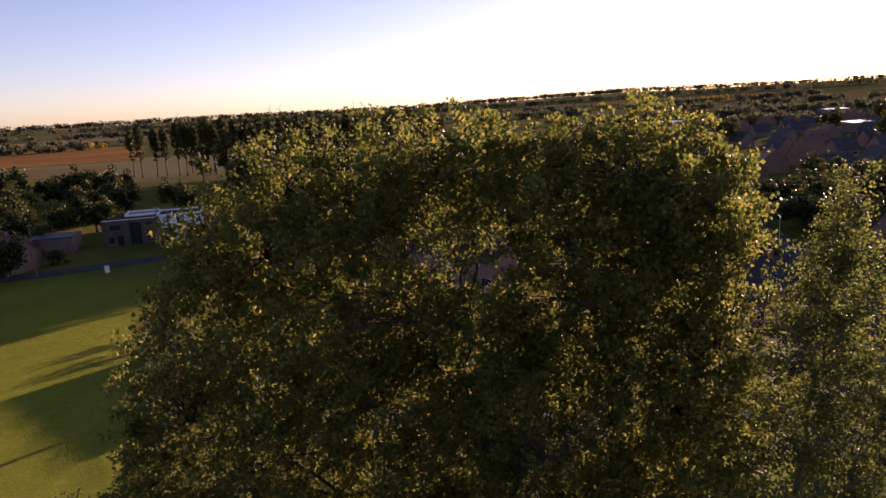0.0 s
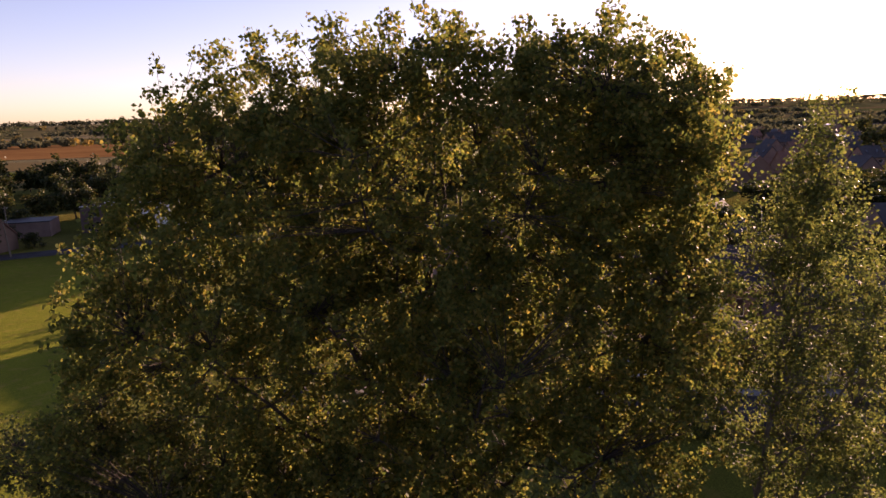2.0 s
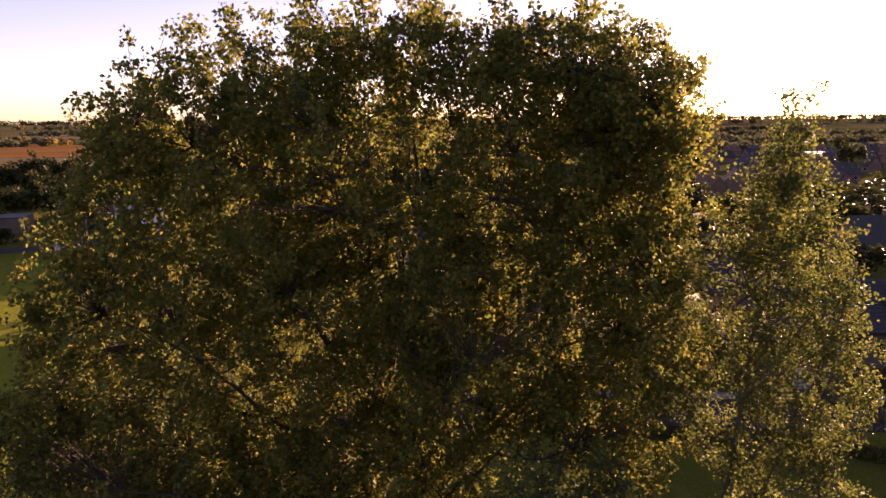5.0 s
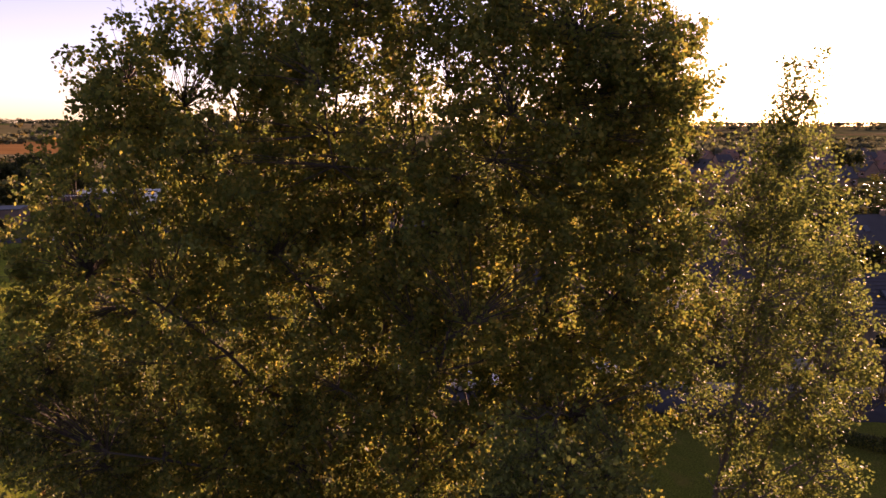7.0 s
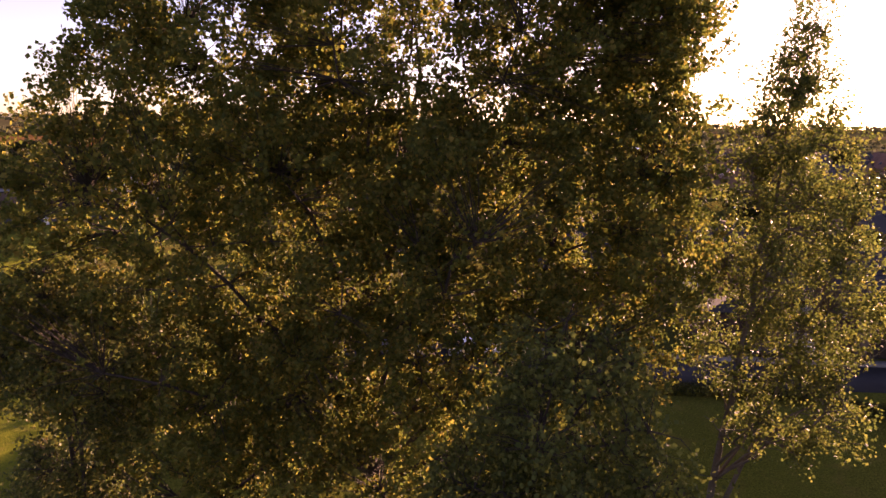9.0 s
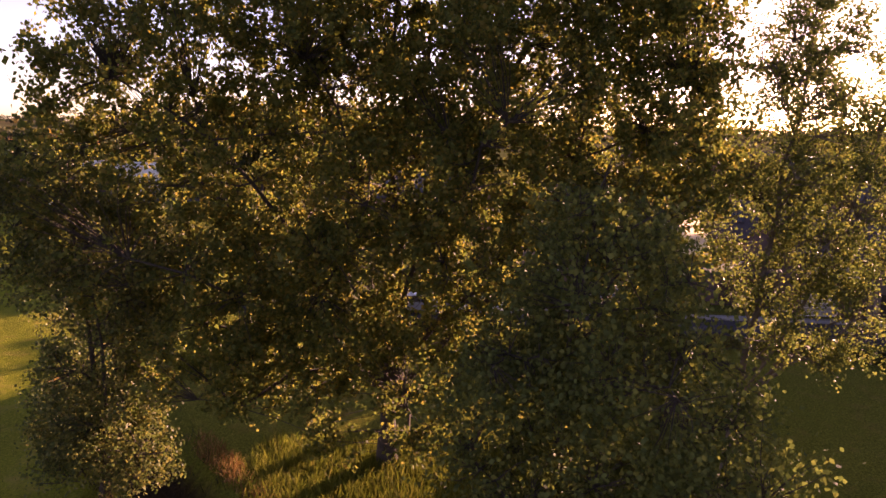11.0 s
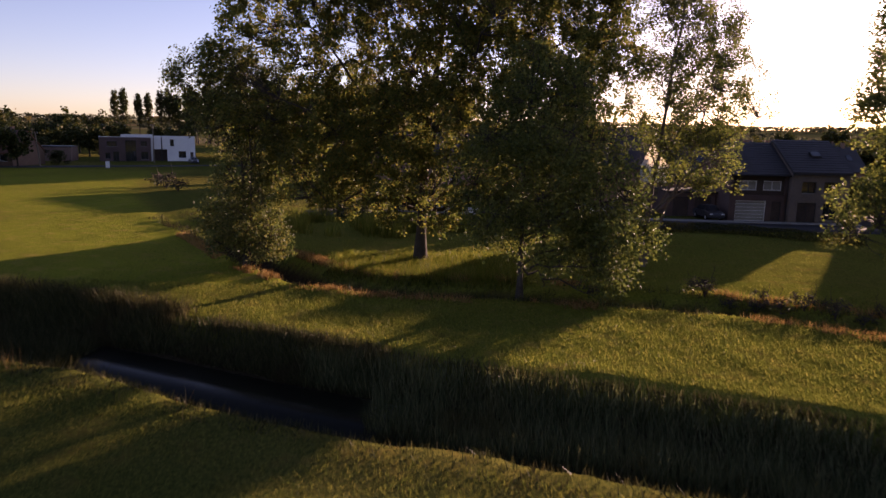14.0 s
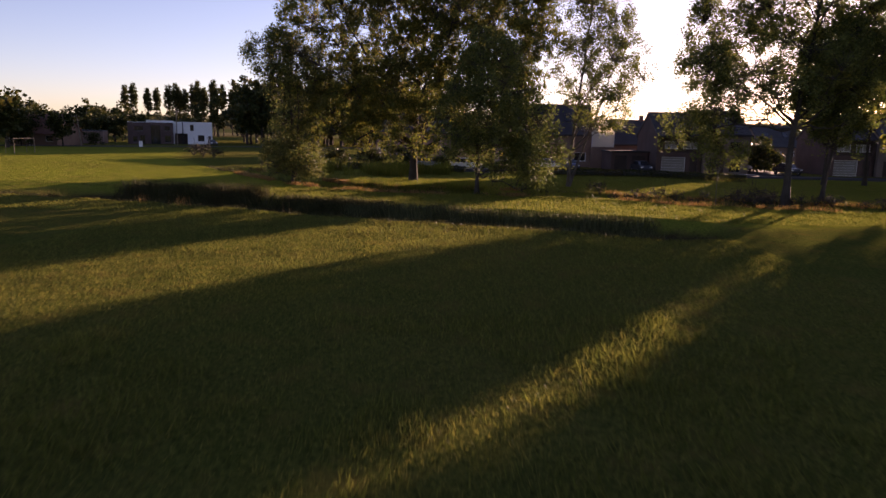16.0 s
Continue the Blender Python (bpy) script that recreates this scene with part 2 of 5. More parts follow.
def piece(name, me, parent, m=None, label=""):
    ob = new(name, me)
    ob.parent = parent
    if m is not None:
        ob.matrix_basis = m
    return tagged(ob, label)


def thing(name, label, category, group="", m=None, kind=""):
    ob = new(name)
    ob.empty_display_size = 0.3
    if m is not None:
        ob.matrix_basis = m
    return tagged(ob, label, category, group, kind)


def box_bm(x0, y0, z0, x1, y1, z1, bevel=0.0, bm=None):
    bm = bm or bmesh.new()
    r = bmesh.ops.create_cube(bm, size=1, matrix=Matrix.LocRotScale(((x0 + x1) / 2, (y0 + y1) / 2, (z0 + z1) / 2), None, (abs(x1 - x0), abs(y1 - y0), abs(z1 - z0))))
    if bevel:
        es = list({e for v in r["verts"] for e in v.link_edges})
        bmesh.ops.bevel(bm, geom=es, offset=bevel, segments=2, affect="EDGES", profile=0.5)
    return bm


def prism_bm(profile, x0, x1, bm=None):
    """A profile of (y, z) points drawn out along x."""
    bm = bm or bmesh.new()
    a = [bm.verts.new((x0, y, z)) for y, z in profile]
    b = [bm.verts.new((x1, y, z)) for y, z in profile]
    n = len(profile)
    bm.faces.new(a[::-1])
    bm.faces.new(b)
    for i in range(n):
        bm.faces.new((a[i], a[(i + 1) % n], b[(i + 1) % n], b[i]))
    return bm


def rod_bm(p, q, r0, r1=None, sides=10, bm=None):
    bm = bm or bmesh.new()
    p, q = Vector(p), Vector(q)
    d = q - p
    m = Matrix.Translation((p + q) / 2) @ d.to_track_quat("Z", "Y").to_matrix().to_4x4()
    bmesh.ops.create_cone(bm, cap_ends=True, segments=sides, radius1=r0, radius2=r0 if r1 is None else r1, depth=d.length, matrix=m)
    return bm


def poly_dist(x, y, pts):
    """Distance from points to a polyline, and how far along it (0 to 1)."""
    best, along = np.full(x.shape, 1e9), np.zeros(x.shape)
    n = len(pts) - 1
    for i in range(n):
        (ax, ay), (bx, by) = pts[i], pts[i + 1]
        dx, dy = bx - ax, by - ay
        t = np.clip(((x - ax) * dx + (y - ay) * dy) / (dx * dx + dy * dy), 0, 1)
        d = np.hypot(x - ax - t * dx, y - ay - t * dy)
        near = d < best
        best, along = np.where(near, d, best), np.where(near, (i + t) / n, along)
    return best, along


def sstep(a, b, v):
    t = np.clip((v - a) / (b - a), 0, 1)
    return t * t * (3 - 2 * t)


# ---- ground: one sheet from the meadow to the horizon, with two ditches ----
DITCH = [(-46, 57), (-34, 54), (-26, 52), (-20, 49.8), (-13, 47.3), (-6, 44), (0, 41.7), (5, 40.2), (9, 38.8), (12.5, 37.2)]
CHANNEL = [(-50, 133), (-42, 110), (-28, 87), (-18, 73.5), (-12.5, 65), (-8, 59.8), (-4, 58.2), (2, 57.8), (8, 56.6), (14, 55.2), (18, 53), (24, 50.2), (34, 48.3), (60, 45), (95, 42)]


def wobble(x, y, s, seed):
    r = np.random.RandomState(seed)
    out = np.zeros(x.shape)
    for k in range(5):
        a, f, ph = r.uniform(0, 6.28), s * 1.7 ** k, r.uniform(0, 6.28, 2)
        out += np.sin((x * np.cos(a) + y * np.sin(a)) * f + ph[0] + 1.3 * np.sin((y * np.cos(a) - x * np.sin(a)) * f * 0.7 + ph[1])) / 1.6 ** k
    return out / 2.2


def height(x, y):
    x, y = np.asarray(x, float), np.asarray(y, float)
    w = wobble(x, y, 0.35, 3)
    d1, a1 = poly_dist(x, y, DITCH)
    h1 = 3.9 + 1.2 * (1 - sstep(0.0, 0.55, a1)) + 0.45 * w
    cut1 = 1.35 * (1 - sstep(0.35, 1.0, d1 / h1)) * (0.15 + 0.85 * sstep(-31, -23, x))
    d2, _ = poly_dist(x, y, CHANNEL)
    h2 = 1.9 + 0.35 * w + 0.55 * np.exp(-((x + 3) / 9) ** 2)
    cut2 = (1.0 - 0.85 * sstep(68, 78, y)) * (1 - sstep(0.25, 1.0, d2 / h2))
    lip = 0.14 * np.exp(-((d2 - 2.6) / 0.9) ** 2) + 0.10 * np.exp(-((d1 - h1 - 0.5) / 0.9) ** 2)
    z = -np.maximum(cut1, cut2) + lip * (0.6 + 0.5 * w) + 0.05 * wobble(x, y, 1.1, 8)
    r = np.hypot(x, y - 40)
    z = z * (1 - sstep(150, 300, r)) + 0.12 * wobble(x, y, 0.06, 5) * sstep(20, 80, r)
    far = sstep(900, 3200, r)
    z = z + far * (24 + 9 * wobble(x, y, 0.0016, 11) + 24 * sstep(-700, 900, x))
    return z


def axis(lo, hi, step, far_lo, far_hi, grow=1.13):
    a = list(np.arange(lo, hi + 1e-6, step))
    s, v = step, lo
    while v > far_lo:
        s *= grow
        v -= s
        a.insert(0, v)
    s, v = step, hi
    while v < far_hi:
        s *= grow
        v += s
        a.append(v)
    return np.array(a)


gx, gy = axis(-40, 44, 0.45, -4600, 4600), axis(0, 78, 0.45, -3000, 4800)
GX, GY = np.meshgrid(gx, gy)
nx, ny = len(gx), len(gy)
gv = np.stack([GX.ravel(), GY.ravel(), height(GX, GY).ravel()], 1)
ii, jj = np.meshgrid(np.arange(nx - 1), np.arange(ny - 1))
q0 = (jj * nx + ii).ravel()
gf = np.stack([q0, q0 + 1, q0 + nx + 1, q0 + nx], 1)
ground_me = mesh_np("ground", gv, gf, GRASS, True)


def sward_glow(x, y):
    """How fresh the grass is, with its backlit glow put in: full on the playing field west of the winding ditch, less
    on the lawn and the tongue of land.
    """
    west = sstep(-1.0, 2.5, np.interp(y, [p[1] for p in CHANNEL[5::-1]], [p[0] for p in CHANNEL[5::-1]]) - x) * sstep(52, 58, y)
    north = sstep(0.5, 3.5, y - np.interp(x, [p[0] for p in DITCH] + [18, 30], [p[1] for p in DITCH] + [36, 38]))
    west, north = west * (1 - sstep(140, 165, y + 0.35 * x + 25)), north * (1 - sstep(86, 92, y)) * (1 - 0.4 * sstep(58, 64, y))
    return np.clip(np.maximum(west, 0.7 * north) * (0.9 + 0.25 * wobble(x, y, 0.25, 31)), 0, 1)


ground_me.attributes.new("sward_glow", "FLOAT", "POINT").data.foreach_set("value", sward_glow(GX, GY).ravel().astype(np.float32))
# bed mask by depth: mud colour with the ditch's shade in it
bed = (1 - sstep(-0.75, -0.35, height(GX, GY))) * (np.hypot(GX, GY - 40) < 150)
ground_me.attributes.new("mud_shade", "FLOAT", "POINT").data.foreach_set("value", bed.ravel().astype(np.float32))
tagged(new("ground", ground_me), "mown autumn meadow with yellowing grass and ditches", "ground", kind="structure")


def strip(name, pts, width, z, mat, label, category, depth=0.12, cuts=6):
    """A strip of ground along a line: road, pavement or water."""
    P = []
    for i in range(len(pts) - 1):
        for k in range(cuts):
            t = k / cuts
            P.append((pts[i][0] * (1 - t) + pts[i + 1][0] * t, pts[i][1] * (1 - t) + pts[i + 1][1] * t))
    P.append(pts[-1])
    P = np.array(P, float)
    for _ in range(cuts):
        P[1:-1] = (P[:-2] + 2 * P[1:-1] + P[2:]) / 4
    T = np.gradient(P, axis=0)
    T /= np.linalg.norm(T, axis=1)[:, None]
    N = np.stack([-T[:, 1], T[:, 0]], 1) * width / 2
    n = len(P)
    top = np.full(n, z)
    ring = [np.c_[P + N, top], np.c_[P - N, top], np.c_[P - N, top - depth], np.c_[P + N, top - depth]]
    v = np.concatenate(ring)
    f = []
    for k in range(4):
        k2 = (k + 1) % 4
        for i in range(n - 1):
            f.append((k * n + i, k * n + i + 1, k2 * n + i + 1, k2 * n + i))
    f += [(0, n, 2 * n, 3 * n), (n - 1, 4 * n - 1, 3 * n - 1, 2 * n - 1)]
    me = mesh_np(name, v, f, mat)
    return tagged(new(name, me), label, category, kind="structure")


strip("water", [(-16.5, 48.6), (-13, 47.1), (-6, 43.9), (-2.5, 42.7)], 3.0, -1.16, WATER, "still dark water in the reed-lined ditch", "water", 0.3)
strip("water", CHANNEL[5:], 0.9, -0.9, WATER, "thin dark water in the winding ditch", "water", 0.2)
ROAD_H = [(-16, 93), (-8, 91), (10, 89), (30, 87.8), (50, 87), (80, 86), (130, 84)]
strip("road", ROAD_H, 5.5, 0.07, ASPHALT, "grey asphalt street before the brick houses", "road", 0.4)
strip("road", [(44.5, 91), (46, 110), (49, 140), (54, 175), (66, 230)], 6.0, 0.09, ASPHALT, "grey asphalt side street between houses", "road", 0.4)
strip("road", [(-190, 128), (-140, 138), (-90, 152), (-66, 166), (-40, 180), (0, 192)], 6.0, 0.08, ASPHALT, "grey asphalt lane beyond the meadow", "road", 0.4)
strip("pavement", [(-8, 94.4), (10, 92.4), (26, 91.5), (41.5, 91)], 1.3, 0.14, PAVING, "pale paved footway along the street", "pavement", 0.4)


def field(pts, z, mat, label):
    v = [(x, y, z) for x, y in pts] + [(x, y, -0.3) for x, y in pts]
    bm = bmesh.new()
    vs = [bm.verts.new(c) for c in v]
    n = len(pts)
    bm.faces.new(vs[:n])
    for i in range(n):
        bm.faces.new((vs[i], vs[(i + 1) % n], vs[n + (i + 1) % n], vs[n + i]))
    bmesh.ops.recalc_face_normals(bm, faces=bm.faces[:])
    me = bpy.data.meshes.new("field")
    bm.to_mesh(me)
    bm.free()
    me.materials.append(mat)
    tagged(new("field", me), label, "field", kind="structure")


field([(-252, 535), (-400, 505), (-900, 520), (-1100, 700), (-820, 1000), (-400, 850)], 0.25, SOIL, "orange-brown ploughed field beyond the village")
field([(-205, 395), (-240, 480), (-600, 470), (-560, 400)], 0.25, STUBBLE, "pale stubble field beside the lane")
field([(-190, 345), (-204, 385), (-520, 385), (-480, 330)], 0.25, CROP, "bright green crop field in evening light")

# ---- trees ----
def tube(pts, rad, sides, V, F):
    """Adds a tapered tube along pts to the lists V and F."""
    pts = np.asarray(pts, float)
    n = len(pts)
    T = np.gradient(pts, axis=0)
    T /= np.linalg.norm(T, axis=1)[:, None] + 1e-9
    up = np.array([0.31, 0.95, 0.05])
    A = np.cross(T, up)
    A /= np.linalg.norm(A, axis=1)[:, None] + 1e-9
    B = np.cross(T, A)
    ang = np.arange(sides) * 2 * math.pi / sides
    ring = pts[:, None, :] + np.asarray(rad)[:, None, None] * (np.cos(ang)[None, :, None] * A[:, None, :] + np.sin(ang)[None, :, None] * B[:, None, :])
    start = sum(len(v) for v in V)
    V.append(ring.reshape(-1, 3))
    i, k = np.meshgrid(np.arange(n - 1), np.arange(sides), indexing="ij")
    k2 = (k + 1) % sides
    F.append(start + np.stack([i * sides + k, i * sides + k2, (i + 1) * sides + k2, (i + 1) * sides + k], -1).reshape(-1, 4))


def leaf_arrays(centres, size, rng, droop=0.25):
    """One bent four-cornered blade for each centre."""
    n = len(centres)
    d = rng.normal(size=(n, 3))
    d[:, 2] -= droop * 2
    d /= np.linalg.norm(d, axis=1)[:, None]
    s = np.cross(d, rng.normal(size=(n, 3)))
    s /= np.linalg.norm(s, axis=1)[:, None] + 1e-9
    nn = np.cross(d, s)
    L = (size * rng.uniform(0.65, 1.25, n))[:, None]
    W = L * rng.uniform(0.36, 0.5, n)[:, None]
    a = centres - d * L * 0.5
    t = centres + d * L * 0.5
    mid = centres - d * L * 0.06 + nn * L * 0.10
    v = np.stack([a, mid + s * W, t, mid - s * W], 1).reshape(-1, 3)
    return v, np.arange(n * 4).reshape(-1, 4)


def crown_points(lobes, n, rng, inner=0.25, lump=1.0, share=7):
    """Leaf sprays gathered into upright lumps that fill the lobes, denser towards the outside."""
    w = np.array([(l[3] * l[4] * l[5]) ** (2 / 3) for l in lobes])
    k = max(12, n // share)
    pick = rng.choice(len(lobes), k, p=w / w.sum())
    L = np.array(lobes)[pick]
    d = rng.normal(size=(k, 3))
    d /= np.linalg.norm(d, axis=1)[:, None]
    r = (inner + (1 - inner) * rng.uniform(0, 1, k) ** 0.42) * rng.uniform(0.88, 1.04, k)
    hub = L[:, :3] + d * r[:, None] * L[:, 3:6]
    own = rng.randint(k, size=n)
    size = rng.uniform(0.55, 1.15, k)[own][:, None] * lump
    q = rng.normal(size=(n, 3))
    q /= np.linalg.norm(q, axis=1)[:, None]
    return hub[own] + q * rng.uniform(0.2, 1, (n, 1)) ** 0.5 * size * [0.85, 0.85, 1.25]


def make_tree(name, label, category, at, lobes, trunk, r0, clusters, per, leaf, spread, seed, leaf_m, bark, limbs=14, group="", rise=0.9, sides=9, stems=1, turn=0.0, hang=0.0, lump=1.0, inner=0.25, share=7, twig_step=1, low=0.16, forks=()):
    """A tree: tapered trunk, single limbs, twigs, and a crown of many small leaves set in sprays."""
    rng = np.random.RandomState(seed)
    root = thing(name, label, category, group, pose(at[0], at[1], at[2] if len(at) > 2 else float(height(at[0], at[1])) - 0.08, 0, 0, turn))
    C = crown_points(lobes, clusters, rng, inner, lump, share)
    C = C[C[:, 2] > 0.6]
    top = np.array(trunk, float)
    nodes, owner = [], []
    t = np.linspace(0, 1, 12)
    wig = np.cumsum(rng.normal(size=(12, 2)), 0) * 0.012 * top[2] * (t * (1 - 0.3 * t))[:, None]
    tp = np.c_[top[0] * t ** 1.4 + wig[:, 0], top[1] * t ** 1.4 + wig[:, 1], top[2] * t]
    tr = r0 * (1 - 0.86 * t) * (1 + 0.55 * np.exp(-t * 22))
    V, F = [], []
    tube(tp, tr, sides + 3, V, F)
    for s in range(stems - 1):
        a = rng.uniform(0, 6.28)
        off = np.array([math.cos(a), math.sin(a), 0])
        sp = tp * [1, 1, rng.uniform(0.75, 0.95)] + off * (0.25 * r0 + (t ** 0.9 * top[2] * rng.uniform(0.10, 0.2)))[:, None]
        tube(sp, tr * 0.7, sides, V, F)
        nodes += [p for p in sp[3:]]
    piece("trunk", mesh_np("trunk", np.concatenate(V), np.concatenate(F), bark, True), root)
    nodes += [p for p in tp[3:]]
    # main limbs reach for spread-out points of the crown
    targets = [C[rng.randint(len(C))]]
    dist = np.linalg.norm(C - targets[0], axis=1)
    for _ in range(limbs - 1):
        k = int(np.argmax(dist))
        targets.append(C[k])
        dist = np.minimum(dist, np.linalg.norm(C - C[k], axis=1))
    for g in targets:
        g = np.array(g) * [0.86, 0.86, 0.97]
        reach = math.hypot(g[0], g[1])
        z0 = np.clip(g[2] - reach * rise * rng.uniform(0.75, 1.15), low * top[2], 0.7 * top[2])
        p0 = np.array([np.interp(z0, tp[:, 2], tp[:, 0]), np.interp(z0, tp[:, 2], tp[:, 1]), z0])
        u = np.linspace(0, 1, 8)[:, None]
        path = p0 + (g - p0) * u
        path[:, 2] += np.sin(u[:, 0] * math.pi) * reach * rng.uniform(-0.02, 0.12)
        path[1:-1] += rng.normal(size=(6, 3)) * 0.03 * (reach + 1)
        rl = max(0.03, 0.42 * np.interp(z0, tp[:, 2], tr)) * (1 - 0.85 * u[:, 0]) + 0.012
        V, F = [], []
        tube(path, rl, 7, V, F)
        for f in rng.uniform(0.3, 0.9, 3):
            k = int(f * 7)
            e = path[k] + (rng.normal(size=3) * 0.22 + [0, 0, 0.2]) * (reach + 2) * 0.5
            sub = path[k] + (e - path[k]) * np.linspace(0, 1, 5)[:, None] + np.r_[[[0, 0, 0]], rng.normal(size=(4, 3)) * 0.08]
            tube(sub, rl[k] * 0.6 * np.linspace(1, 0.2, 5) + 0.006, 5, V, F)
            nodes += list(sub[1:])
        piece("limb", mesh_np("limb", np.concatenate(V), np.concatenate(F), bark, True), root)
        nodes += [p for p in path[1:]]
    for fork, r1 in forks:
        a = np.array(fork, float)
        u = np.linspace(0, len(a) - 1, 14)
        path = np.stack([np.interp(u, np.arange(len(a)), a[:, i]) for i in range(3)], 1)
        path[1:] += np.cumsum(rng.normal(size=(13, 3)) * 0.06, 0)
        V, F = [], []
        rr = r1 * np.linspace(1, 0.22, 14)
        tube(path, rr, 8, V, F)
        for k in (3, 5, 6, 8, 9, 10, 11, 12):
            e = path[k] + rng.normal(size=3) * [1.5, 1.2, 0.7] + [0, 0, 1.4]
            s = path[k] + (e - path[k]) * np.linspace(0, 1, 6)[:, None] + np.r_[[[0, 0, 0]], rng.normal(size=(5, 3)) * 0.1]
            tube(s, rr[k] * 0.5 * np.linspace(1, 0.2, 6) + 0.006, 5, V, F)
            nodes += list(s[1:])
        piece("limb", mesh_np("limb", np.concatenate(V), np.concatenate(F), bark, True), root)
        nodes += list(path[1:])
    N = np.array(nodes)
    V, F = [], []
    best = np.zeros(len(C), int)
    for s in range(0, len(C), 500):
        dd = np.linalg.norm(C[s:s + 500, None, :] - N[None], axis=2) + 0.6 * np.maximum(0, N[None, :, 2] - C[s:s + 500, None, 2])
        best[s:s + 500] = dd.argmin(1)
    for c, b in list(zip(C, best))[::twig_step]:
        p = N[b]
        m = (p + c) / 2 + rng.normal(size=3) * 0.12
        tube([p, m, c], [0.022, 0.014, 0.005], 3, V, F)
    ob = piece("twigwork", mesh_np("twigwork", np.concatenate(V), np.concatenate(F), bark), root)
    tagged(ob, kind="stuff")
    k = rng.poisson(per, len(C))
    idx = np.repeat(np.arange(len(C)), k)
    offs = np.clip(rng.normal(size=(len(idx), 3)), -1.7, 1.7) * spread
    # sprays lie along their twig
    ax = (C - N[best])
    ax /= np.linalg.norm(ax, axis=1)[:, None] + 1e-6
    offs += ax[idx] * (rng.uniform(-1.1, 0.7, len(idx)) * spread * 1.3)[:, None]
    offs[:, 2] -= hang * np.abs(rng.normal(size=len(idx))) * spread
    P = C[idx] + offs
    P = P[(P[:, 2] > 0.25) & (P[:, 2] < max(l[2] + l[5] for l in lobes) - 0.4)]
    v, f = leaf_arrays(P, leaf, rng)
    piece("crown", mesh_np("crown", v, f, leaf_m), root)
    return root


